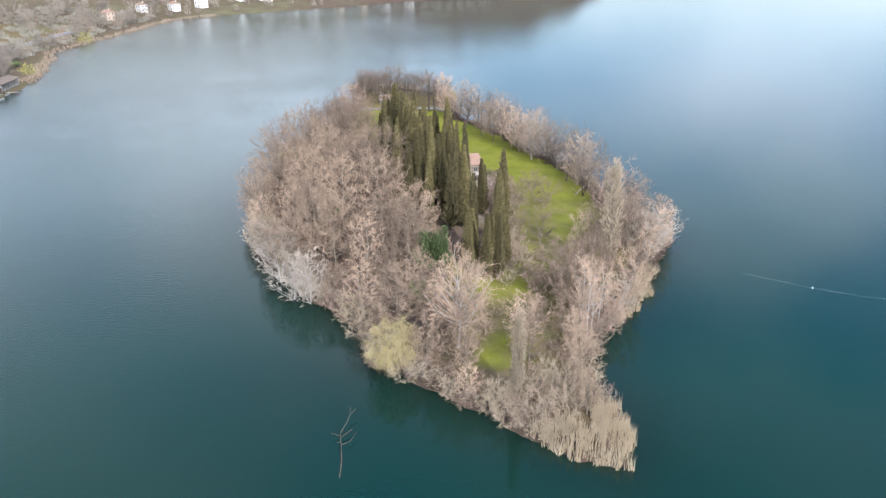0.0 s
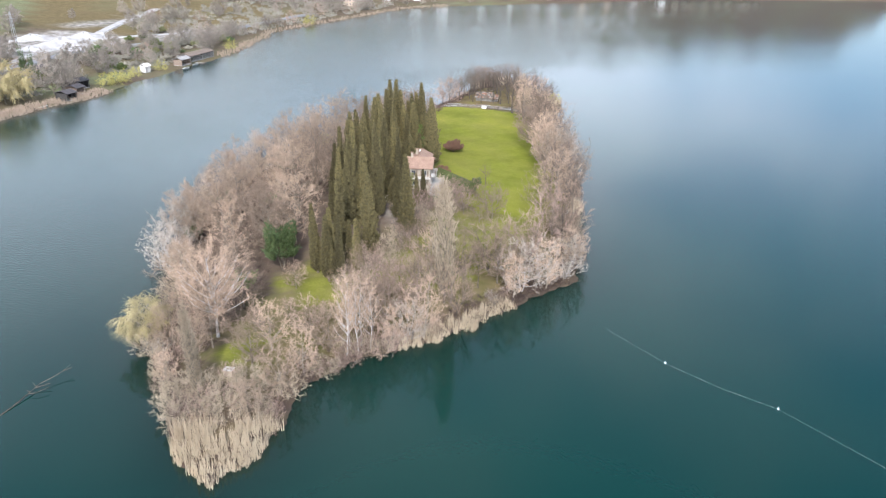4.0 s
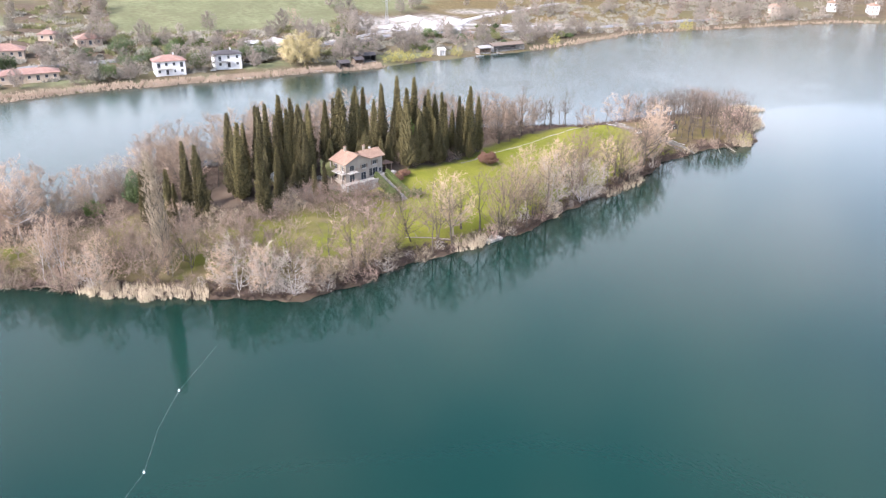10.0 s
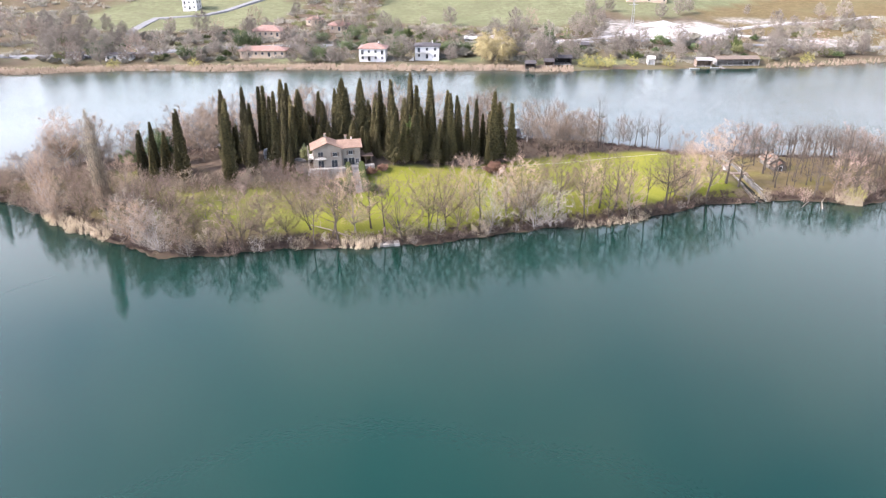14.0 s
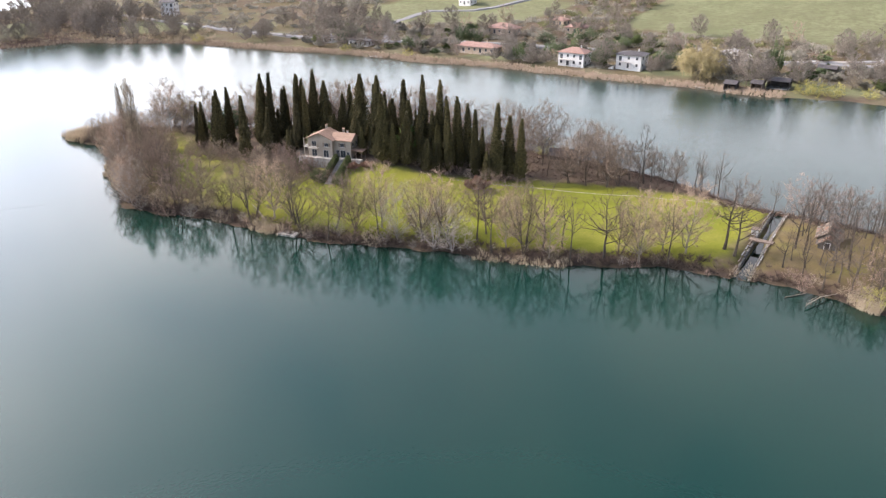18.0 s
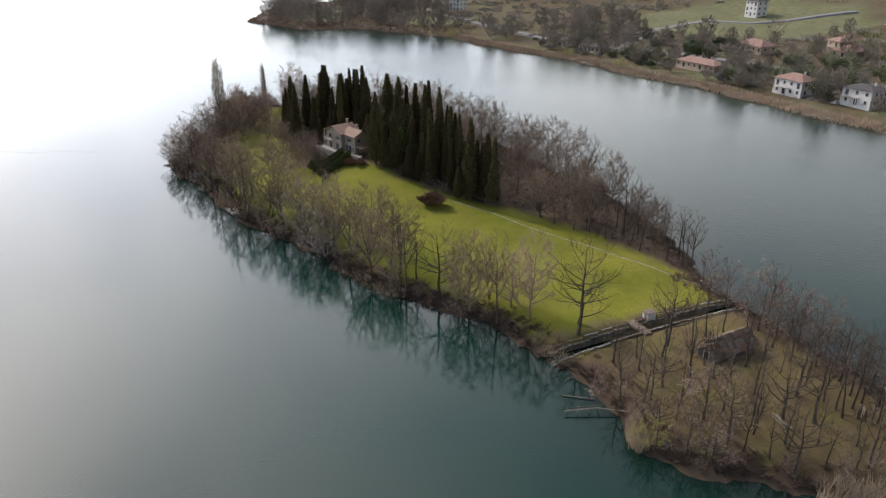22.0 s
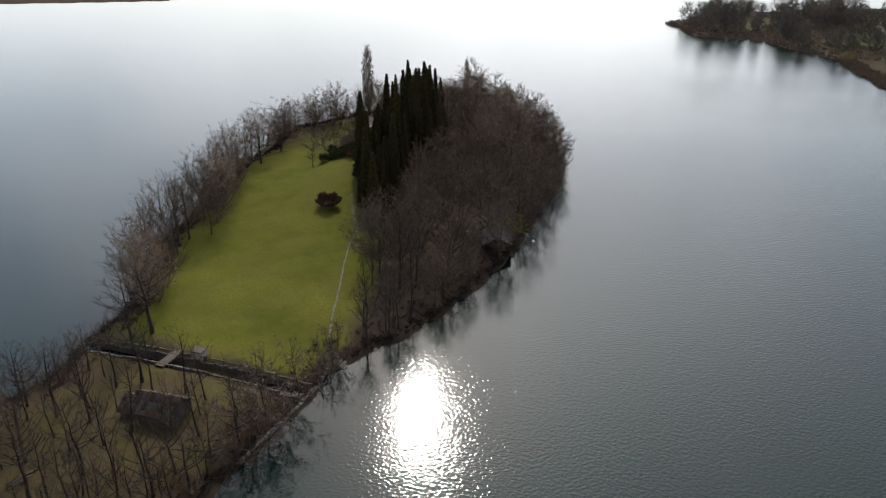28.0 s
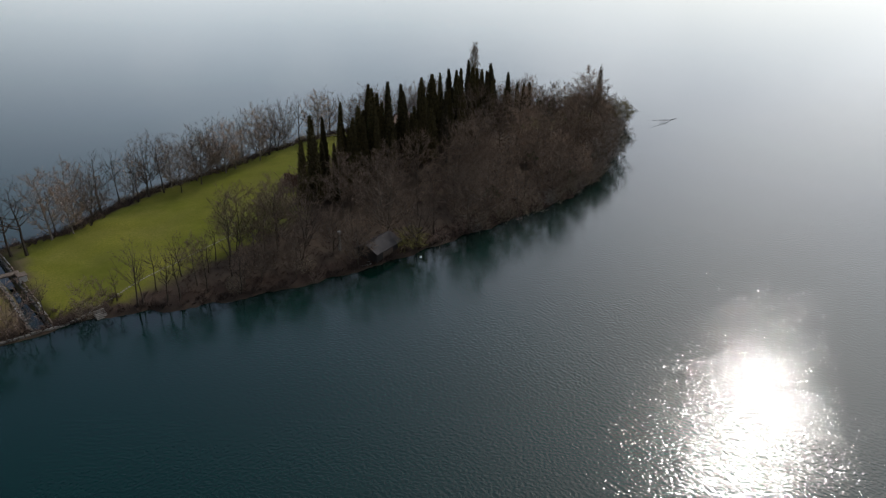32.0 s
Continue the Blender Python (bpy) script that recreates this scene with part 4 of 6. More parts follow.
plant("oak", 15.5, 184.0, 5.5, label="small gnarled leafless tree beside the steps")

# the northern islet and the western shore beside the lawn
ISLET = [(1, 281), (3.5, 292), (0, 300), (-12, 309), (-22, 316), (-34, 306), (-34, 276), (-2, 276)]
for x, y in scatter(ISLET, 3.3, rng, 0.5, lambda x, y, s: math.hypot((x + 20) / 1.5, y - 281.5) > 3.3):
    plant(choose(rng, (("slim", 8), ("oak", 3))), x, y, rng.uniform(7.0, 12.0))
for x, y in scatter([(2, 292), (-1, 300), (-12, 310), (-22, 317), (-33, 307), (-33, 294), (-18, 300)], 4.6, rng, -0.5, lambda x, y, s: s > 0.4):
    plant(choose(rng, (("slim", 5), ("oak", 2), ("shrub", 3 if y > 304 else 0.6))), x, y, rng.uniform(4, 10))
for x, y in scatter([(-35, 262), (-33, 262), (-27, 247), (-19, 226), (-24, 221), (-44, 236), (-41, 249)], 4.6, rng, 0, lambda x, y, s: s > 0.8 and off_path(x, y)):
    plant(choose(rng, (("slim", 5), ("maple", 1 if y < 236 else 0), ("fan", 1 if y < 236 else 0))), x, y, rng.uniform(8, 13))
for x, y in scatter([(-36, 310), (-32, 312), (-32, 250), (-38, 250)], 4.0, rng, 0, lambda x, y, s: 0.3 < s < 3.5):
    plant(choose(rng, (("slim", 4), ("shrub", 3))), x, y, rng.uniform(5, 10))


# ---- evergreens ----
def clump_cloud(seed, n, surface_point, size, lift, width):
    """Short upright sprays of foliage over a form; surface_point gives a place and an outward direction."""
    r = random.Random(seed)
    V, F = [], []
    for _ in range(n):
        p, out = surface_point(r)
        d = (out * r.uniform(0.3, 0.9) + UP * lift + rand_dir(r) * 0.45).normalized()
        spike_into(V, F, p - d * 0.1, p + d * (size * r.uniform(0.6, 1.4)), width * r.uniform(0.7, 1.3))
    return V, F


def cypress_meshes(seed, h, girth, lumps):
    r = random.Random(seed)
    ph = [r.uniform(0, 6.28) for _ in range(6)]

    def rad(f, a):
        body = girth * min(1.0, 0.55 + 3.2 * f) * (1 - f) ** 0.78 * 1.15
        return body * (1 + lumps * math.sin(3 * a + ph[0] + 9 * f) * math.sin(14 * f + ph[1]) + 0.75 * lumps * math.sin(5 * a + ph[2] + 20 * f) * math.sin(34 * f + ph[3])) + 0.04

    def point(r):
        f, a = 0.03 + 0.97 * r.random() ** 1.15, r.uniform(0, 2 * math.pi)
        q = rad(f, a) * r.uniform(0.62, 1.08)
        return Vector((q * math.cos(a), q * math.sin(a), h * (0.05 + 0.95 * f))), Vector((math.cos(a), math.sin(a), 0))

    V, F = clump_cloud(seed, int(130 * h), point, 0.52, 1.3, 0.15)
    # the dense heart of the column
    k, nu, nv = len(V), 9, 12
    for j in range(nv + 1):
        f = j / nv
        for i in range(nu):
            a = 2 * math.pi * i / nu
            q = rad(f, a) * 0.66
            V.append((q * math.cos(a), q * math.sin(a), h * (0.05 + 0.93 * f)))
    for j in range(nv):
        for i in range(nu):
            i2 = (i + 1) % nu
            F.append((k + j * nu + i, k + j * nu + i2, k + (j + 1) * nu + i2, k + (j + 1) * nu + i))
    TV, TF = [], []
    tube_into(TV, TF, Vector((0, 0, -0.4)), Vector((0, 0, h * 0.5)), 0.24, 0.1, 6)
    return mesh_of("cypress_trunk", TV, TF, "bark"), mesh_of("cypress_crown", V, F, "cypress")


CYPRESS = [cypress_meshes(300 + i, 18.0, g, l) for i, (g, l) in enumerate(((1.1, 0.34), (1.25, 0.4), (0.95, 0.28), (1.6, 0.48), (2.1, 0.52)))]


def cypress(x, y, h, kind=None, wide=1.0):
    wide *= rng.uniform(0.92, 1.22)
    i = rng.choice((0, 0, 1, 1, 2, 2, 3, 4)) if kind is None else kind
    k = h / 18.0
    ob = thing("cypress_tree", pose(x, y, ground_at(x, y) - 0.1, rng.uniform(-1.5, 1.5), rng.uniform(-1.5, 1.5), rng.uniform(0, 360)) @ Matrix.Diagonal((wide * (0.4 + 0.6 * k), wide * (0.4 + 0.6 * k), k, 1)),
               "dark green columnar cypress in the grove" if i < 3 else "broad lumpy dark green cypress in the grove", "cypress tree", "cypresses round the house")
    part("trunk", CYPRESS[i][0], "", ob)
    part("crown", CYPRESS[i][1], "", ob)


named = [(-11.7, 185.6, 21.0, 0), (-12.4, 190.5, 21, 0), (1.6, 183.2, 17.0, 3), (0.2, 185.8, 10.6, 1), (-1.9, 188.0, 13.5, 4), (-6.8, 194.1, 11.3, 3), (-10.0, 181.0, 18.7, 1), (-16.6, 212.1, 15.5, 1), (4.3, 142.4, 17.5, 1), (10.6, 133.3, 17.0, 3), (1.9, 141.4, 19.0, 3), (5.1, 147.5, 20.0, 1), (-13, 195.5, 18, 1),
         (-5.5, 189.5, 13.5, 3), (-11.2, 197.8, 14.0, 2), (-4.6, 185.5, 15, 3), (-13.5, 200.5, 15, 2), (-15, 206, 13.5, 1), (8.0, 122.3, 12.5, 0), (10.1, 122.6, 12.5, 2), (11.8, 126.6, 11.0, 2), (4.8, 123.7, 13.5, 0), (5.4, 127.0, 11.5, 1), (5.5, 131.0, 16.5, 0), (12.7, 145.8, 17.0, 1), (8.6, 150.0, 12.5, 1), (4.8, 157.6, 14.5, 1), (2.9, 158.8, 16.0, 0), (1.5, 156.6, 17.0, 3), (-2.4, 150.5, 17.5, 2),
         (9.0, 128.2, 9.5, 2), (9, 158, 7.5, 2), (9.6, 160, 8, 2), (-4.3, 158.2, 15.2, 4)]
for x, y, h, k in named:
    cypress(x, y, h, k)
GROVE = [(4, 142), (6, 150), (0, 156), (-4.5, 164), (-6.5, 174), (-5, 183), (-7, 196), (-14, 209), (-18, 211), (-17, 190), (-13, 170), (-9, 152), (-3, 141)]
for x, y in scatter(GROVE, 3.05, rng, 0.0, lambda x, y, s: all(math.hypot(x - q[0], y - q[1]) > 2.2 for q in named) and not (x > 0.5 - 0.4 * (y - 151) and 143 < y < 154)):
    cypress(x, y, rng.choice((rng.uniform(8.0, 12.5), rng.uniform(12.0, 18.5), rng.uniform(14.0, 19.0))))


for x, y in scatter([(9, 150), (3, 158), (1, 186), (-5, 196), (-12, 209), (-17, 213), (-16, 205), (-9, 192), (-5, 182), (-3, 160), (3, 148)], 2.4, rng, 0.0, lambda x, y, s: not (2 < x < 14 and 158 < y < 181)):
    if rng.random() < 0.45:
        cypress(x, y, rng.uniform(4.5, 9.0), rng.choice((3, 4, 1)), 1.15)
    else:
        plant(rng.choice(("shrub", "orchard", "grey_shrub")), x, y, rng.uniform(2.0, 3.6), label="leafless shrub at the foot of the cypresses")


def leafy(seed, n, sx, sy, sz, size=0.42, width=0.16, holes=0.25):
    """A leafy evergreen form of many small sprays with an uneven outline."""
    ph = [random.Random(seed).uniform(0, 6.28) for _ in range(4)]

    def point(r):
        d = rand_dir(r)
        d.z = abs(d.z) * 1.0 - 0.15
        k = 1 + holes * math.sin(4 * d.x + ph[0]) * math.sin(5 * d.y + ph[1]) + 0.15 * math.sin(9 * d.z + ph[2])
        k *= r.uniform(0.72, 1.0)
        return Vector((d.x * sx * k, d.y * sy * k, max(0.05, sz * (0.5 + 0.5 * d.z) * k))), d
    return clump_cloud(seed, n, point, size, 0.35, width)


def evergreen(name, x, y, sx, sy, sz, mat, label, seed, n=900, rz=0, cat="shrub"):
    ob = thing(name, pose(x, y, ground_at(x, y) - 0.05, 0, 0, rz), label, cat)
    part("foliage", leafy(seed, n, sx, sy, sz), mat, ob)
    V, F = [], []
    for k in range(4):
        a = k * 1.6
        tube_into(V, F, Vector((0.1 * math.cos(a), 0.1 * math.sin(a), -0.3)), Vector((sx * 0.5 * math.cos(a), sy * 0.5 * math.sin(a), sz * 0.6)), 0.09, 0.03, 5)
    part("stem", (V, F), "bark", ob)


evergreen("laurel_tree", -1.8, 122.0, 3.2, 3.2, 9.5, "laurel", "dark green evergreen laurel among bare trees", 401, 1900, cat="tree")
evergreen("laurel_shrub", -3.6, 112.4, 2.2, 2.2, 4.2, "laurel_light", "bright green evergreen shrub in the undergrowth", 402, 800)
evergreen("laurel_tree", -4.6, 186.4, 2.3, 2.3, 9.5, "laurel_light", "bright green evergreen tree between cypresses", 403, 1700, cat="tree")
evergreen("round_bush", -3.2, 208.2, 2.7, 2.5, 2.9, "russet", "rounded russet-brown bush alone on the lawn", 404, 1500)
evergreen("box_bush", 15.2, 174.0, 1.4, 1.4, 2.6, "hedge", "clipped round bush at the foot of the hedges", 405, 500)
evergreen("ivy_bush", 4.2, 162.4, 1.8, 1.6, 4.6, "scrub_olive", "tall ivy-covered shrub at the corner of the house", 407, 900)
evergreen("box_bush", 14.4, 180.2, 1.1, 1.1, 2.0, "hedge", "clipped round bush at the foot of the hedges", 406, 500)
for i, (x, y) in enumerate(((11.5, 165), (12.5, 168), (13, 171.5), (10.5, 161.5), (7, 178.5), (5.0, 181))):
    evergreen("garden_bush", x, y, 1.3, 1.2, 1.5, "hedge" if i < 4 else "russet", "low brown-green garden bush below the terrace", 410 + i, 420)
for i, (x, y) in enumerate(((-38, 150), (-30, 130), (-24, 150), (-37, 175))):
    evergreen("holly_bush", x, y, 1.8, 1.8, 3.2, "laurel", "dark evergreen bush under bare trees", 420 + i, 500)
plant("yellow", -45.2, 204.0, 4.2, label="yellow shrub beside the boathouse")
for q in ((1.6, 290.0), (0.4, 295.5), (-2.5, 299.5)):
    plant("shrub", *q, 4.2, label="reddish leafless shrub at the islet's corner")
plant("yellow", 2.8, 293.0, 3.4, label="yellowish shrub at the islet's shore")


# ---- reeds and undergrowth ----
def reed_bed(name, spots, tall, label, mat="reed", width=0.035, per=1, lean=0.25):
    V, F = [], []
    for x, y in spots:
        z = max(ground_at(x, y), -0.6)
        k = rng.uniform(0.62, 1.12)
        for _ in range(per):
            p = Vector((x + rng.uniform(-0.3, 0.3), y + rng.uniform(-0.3, 0.3), z))
            d = (UP + rand_dir(rng, 1.0) * lean).normalized()
            spike_into(V, F, p, p + d * (tall * k * rng.uniform(0.5, 1.2)), width * rng.uniform(0.7, 1.3))
    return tagged(part(name, (V, F), mat), label, "reeds", kind="stuff")


def cloud(poly, n, r, lo, hi):
    xs, ys = [p[0] for p in poly], [p[1] for p in poly]
    c = np.array([(r.uniform(min(xs), max(xs)), r.uniform(min(ys), max(ys))) for _ in range(n)])
    s = shore(c[:, 0], c[:, 1])
    ok = (signed(poly, c[:, 0], c[:, 1]) > 0) & (s > lo) & (s < hi)
    return [tuple(v) for v in c[ok]]


reed_bed("reed_bed", cloud([(11.5, 79.5), (12, 71), (30, 66), (30, 86), (22, 84), (15, 80.5)], 1500, rng, -0.8, 4.6), 2.5, "dry straw-coloured reeds at the island's southern tip", width=0.045, per=7, lean=0.14)
reed_bed("reed_bed", cloud(FRINGE, 1300, rng, -1.2, 2.2), 1.8, "dry straw-coloured reed fringe along the bank", width=0.045, per=8, lean=0.16)
reed_bed("reed_bed", cloud([(36, 178), (45, 178), (45, 186), (36, 186)], 300, rng, -1.2, 1.5), 2.0, "clump of dry reeds at the water's edge", per=8)
reed_bed("reed_bed", cloud([(16, 226), (30, 226), (22, 244), (12, 244)], 700, rng, -1.6, 0.8), 1.4, "dry reed fringe along the bank", per=6)
reed_bed("reed_bed", cloud([(0, 289), (8, 289), (8, 294), (0, 294)], 260, rng, -1.0, 1.5), 2.4, "clump of dry reeds at the islet's corner", per=8)
reed_bed("reed_bed", cloud([(-36, 308), (-8, 308), (-14, 330), (-32, 330)], 1900, rng, -5.0, 2.2), 2.8, "dry straw-coloured reeds at the islet's northern tip", per=7)
reed_bed("reed_bed", cloud([(-40, 314), (-29, 310), (-28, 335), (-36, 335.5)], 900, rng, -18, 2), 2.4, "pale reed spit running out from the islet's northern tip", width=0.05, per=7)
reed_bed("undergrowth", cloud(ISLE, 14000, rng, -0.9, 5.0), 1.5, "reddish-brown brambles and sedge along the bank", "bramble", 0.05, 7, 0.9)
# dense dark strip: real roots and sedge, coloured down for shade under shrubs
reed_bed("undergrowth", cloud(ISLE, 42000, rng, -0.6, 1.3), 1.15, "brown roots and sedge at the water's edge, darkened for shade", "sedge", 0.085, 6, 1.0)
reed_bed("undergrowth", cloud([(24, 100), (36, 108), (52, 142), (48, 158), (44, 186), (34, 210), (26, 236), (8, 262), (0, 266), (6, 250), (14, 232), (24, 204), (33, 180), (36, 160), (38, 146), (28, 128)], 9000, rng, -0.8, 4.2), 1.5, "dark tangled brambles and roots on the eastern bank", "sedge", 0.05, 7, 1.1)
reed_bed("undergrowth", cloud(WOOD, 5000, rng, 2, 60), 1.1, "brown undergrowth in the island wood", "bramble", 0.05, 4, 0.9)


# ---- houses ----
def gable_roof(x0, x1, y0, y1, ze, zr, along="y", over=0.6, thick=0.18):
    """A pitched roof slab; the ridge runs along x or y."""
    if along == "x":
        bm = gable_roof(y0, y1, x0, x1, ze, zr, "y", over, thick)
        bmesh.ops.transform(bm, matrix=Matrix(((0, 1, 0, 0), (1, 0, 0, 0), (0, 0, 1, 0), (0, 0, 0, 1))), verts=bm.verts)
        bmesh.ops.reverse_faces(bm, faces=bm.faces)
        return bm
    bm = bmesh.new()
    xm, slope = (x0 + x1) / 2, (zr - ze) / ((x1 - x0) / 2)
    prof = [(x0 - over, ze - slope * over), (xm, zr), (x1 + over, ze - slope * over)]
    ring = [(x, z + thick) for x, z in prof] + [(x, z) for x, z in reversed(prof)]
    a = [bm.verts.new((x, y0 - over, z)) for x, z in ring]
    b = [bm.verts.new((x, y1 + over, z)) for x, z in ring]
    for i in range(6):
        j = (i + 1) % 6
        bm.faces.new((a[i], b[i], b[j], a[j]))
    bm.faces.new(a)
    bm.faces.new(b[::-1])
    return bm


def hip_roof(x0, x1, y0, y1, ze, zr, over=0.6, thick=0.15):
    bm = bmesh.new()
    x0, x1, y0, y1 = x0 - over, x1 + over, y0 - over, y1 + over
    s = min(x1 - x0, y1 - y0) / 2
    lo = [bm.verts.new((x, y, ze - thick)) for x, y in ((x0, y0), (x1, y0), (x1, y1), (x0, y1))]
    up = [bm.verts.new((x, y, ze)) for x, y in ((x0, y0), (x1, y0), (x1, y1), (x0, y1))]
    if x1 - x0 >= y1 - y0:
        ra, rb = bm.verts.new((x0 + s, (y0 + y1) / 2, zr)), bm.verts.new((x1 - s + 0.01, (y0 + y1) / 2, zr))
        tops = ((up[0], up[1], rb, ra), (up[1], up[2], rb), (up[2], up[3], ra, rb), (up[3], up[0], ra))
    else:
        ra, rb = bm.verts.new(((x0 + x1) / 2, y0 + s, zr)), bm.verts.new(((x0 + x1) / 2, y1 - s + 0.01, zr))
        tops = ((up[0], up[1], ra), (up[1], up[2], rb, ra), (up[2], up[3], rb), (up[3], up[0], ra, rb))
    for f in tops:
        bm.faces.new(f)
    for i in range(4):
        j = (i + 1) % 4
        bm.faces.new((lo[i], lo[j], up[j], up[i]))
    bm.faces.new(lo[::-1])
    return bm


def gable_walls(x0, x1, y0, y1, z0, ze, zr, along="y"):
    """Walls that rise into the gables."""
    bm = bmesh.new()
    if along == "y":
        prof = [(x0, z0), (x1, z0), (x1, ze), ((x0 + x1) / 2, zr), (x0, ze)]
        a, b = [bm.verts.new((x, y0, z)) for x, z in prof], [bm.verts.new((x, y1, z)) for x, z in prof]
    else:
        prof = [(y0, z0), (y1, z0), (y1, ze), ((y0 + y1) / 2, zr), (y0, ze)]
        a, b = [bm.verts.new((x1, y, z)) for y, z in prof], [bm.verts.new((x0, y, z)) for y, z in prof]
    for i in range(5):
        j = (i + 1) % 5
        bm.faces.new((a[j], a[i], b[i], b[j]))
    bm.faces.new(a)
    bm.faces.new(b[::-1])
    return bm


def window(parent, at, w, h, shutters="", name="window", mat="wood_grey"):
    """A framed pane on a wall; at has its origin at the sill's middle, x along the wall, -y outwards."""
    bm = bmesh.new()
    t = 0.08
    for q in ((-w / 2, -0.06, 0, -w / 2 + t, 0.04, h), (w / 2 - t, -0.06, 0, w / 2, 0.04, h), (-w / 2 + t, -0.06, h - t, w / 2 - t, 0.04, h), (-w / 2 + t, -0.06, 0, w / 2 - t, 0.04, t), (-0.03, -0.05, t, 0.03, 0.03, h - t)):
        add_box(bm, *q)
    win = part(name, bm, mat, parent, at=at)
    part("pane", box(-w / 2 + t, -0.02, t, w / 2 - t, 0.01, h - t), "glass", win)
    part("sill", box(-w / 2 - 0.1, -0.14, -0.09, w / 2 + 0.1, 0.02, -0.003), "stone_pale", win)
    if shutters:
        for s in (-1, 1):
            part("shutter", box(s * (w / 2 + 0.26) - 0.24, -0.07, 0, s * (w / 2 + 0.26) + 0.24, -0.01, h, 0.01), shutters, win)
    return win


def chimney(parent, x, y, z0, z1, mat="plaster", size=0.55):
    ch = part("chimney", box(x - size / 2, y - size / 2, z0, x + size / 2, y + size / 2, z1, 0.02), mat, parent)
    part("chimney_cap", box(x - size * 0.7, y - size * 0.7, z1 + 0.14, x + size * 0.7, y + size * 0.7, z1 + 0.24, 0.02), "tile", ch)
    for sx in (-1, 1):
        for sy in (-1, 1):
            px, py = x + sx * size * 0.4, y + sy * size * 0.4
            part("chimney_post", box(px - 0.05, py - 0.05, z1, px + 0.05, py + 0.05, z1 + 0.14), mat, ch)


def railing(name, parent, pts, h=0.95, gap=0.35, mat="wood", post=0.05):
    """Posts with a top and a bottom rail along a run of points."""
    V, F = [], []
    for a, b in zip(pts, pts[1:]):
        a, b = Vector(a), Vector(b)
        n = max(1, int((b - a).length / gap))
        for i in range(n + 1):
            p = a.lerp(b, i / n)
            tube_into(V, F, p, p + UP * h, post * 0.5, post * 0.5, 4)
        for z in (0.12, h):
            tube_into(V, F, a + UP * z, b + UP * z, post * 0.7, post * 0.7, 4)
    return part(name, (V, F), mat, parent)


house = thing("house", pose(8.9, 165.2, 6.5, 0, 0, 107.8) @ Matrix.Scale(0.87, 4), "cream plastered two-storey house with clay-tiled roof beside cypresses", "house")
part("wall", gable_walls(0, 7.6, 0, 6.0, -2.6, 5.45, 7.05), "plaster", house)
part("wing_wall", gable_walls(7.6, 12.9, 1.2, 6.2, -2.6, 5.35, 6.65, "x"), "plaster", house)
part("roof", gable_roof(0, 7.6, 0, 6.0, 5.5, 7.1, "y", 0.75), "tile", house)
part("wing_roof", gable_roof(7.2, 12.9, 1.2, 6.2, 5.36, 6.66, "x", 0.6), "tile", house)
chimney(house, 3.6, 5.2, 6.6, 8.2)
chimney(house, 9.3, 4.6, 6.0, 7.6)
chimney(house, 10.8, 4.0, 6.4, 7.2, "white_wall", 0.4)
porch = part("porch_roof", box(12.95, 1.0, 2.75, 16.4, 6.6, 2.95, 0.02, pose(0, 0, 0.35, 0, 3, 0)), "tile", house, "lean-to clay-tiled porch roof")
for q in ((16.1, 1.3), (16.1, 3.8), (16.1, 6.3), (14.4, 1.3)):
    part("porch_post", box(q[0] - 0.1, q[1] - 0.1, -0.5, q[0] + 0.1, q[1] + 0.1, 2.3, 0.01), "wood", porch)
for x, z, w, h, sh in ((1.9, 3.1, 1.5, 1.5, ""), (5.8, 3.2, 1.3, 1.1, "wood"), (1.9, 0.1, 1.6, 2.1, ""), (5.6, 0.1, 1.7, 2.1, "")):
    window(house, pose(x, -0.01, z), w, h, sh)
for x, z, w, h, sh in ((10.2, 3.15, 1.2, 1.15, "wood"), (8.8, 0.1, 1.1, 2.1, ""), (10.4, 0.1, 1.7, 2.1, ""), (12.0, 0.6, 0.9, 1.3, "")):
    window(house, pose(x, 1.19, z), w, h, sh)
for y, z in ((1.5, 3.2), (4.4, 3.2), (1.6, 0.6), (4.5, 0.6)):
    window(house, pose(-0.01, y, z, 0, 0, -90), 1.1, 1.4, "wood")
for y in (2.6, 4.9):
    window(house, pose(12.91, y, 3.3, 0, 0, 90), 1.0, 1.1)
balcony = part("balcony", box(-1.5, -0.2, 2.75, -0.003, 5.2, 2.93, 0.02), "stone_pale", house, "narrow side balcony with dark railing")
railing("balcony_rail", balcony, [(-0.1, -0.15, 2.93), (-1.45, -0.15, 2.93), (-1.45, 5.15, 2.93), (-0.1, 5.15, 2.93)])
for y in (0.0, 4.9):
    part("balcony_post", box(-1.45, y - 0.1, -2.2, -1.22, y + 0.15, 5.3), "plaster", balcony)
fb = part("front_balcony", box(0.4, -1.2, 2.75, 3.4, -0.003, 2.9, 0.02), "stone_pale", house)
railing("front_balcony_rail", fb, [(0.45, -0.05, 2.9), (0.45, -1.15, 2.9), (3.35, -1.15, 2.9), (3.35, -0.05, 2.9)])

terrace = thing("terrace", pose(8.9, 165.2, 6.7, 0, 0, 107.8) @ Matrix.Scale(0.87, 4), "stone terrace with low wall in front of the house", "terrace")
part("paving", box(-1.8, -2.5, -3.0, 9.6, -0.05, -0.06, 0.03), "stone", terrace)
part("paving", box(9.6, -0.2, -3.0, 16.6, 1.15, -0.064, 0.03), "stone", terrace)
r5 = random.Random(5)
for i in range(26):
    x = -1.8 + i * 0.71
    if 8.9 < x:
        continue
    part("block", box(x, -2.85, -3.1, x + 0.69, -2.52, 0.32 + r5.uniform(-0.05, 0.07), 0.02), "stone", terrace)

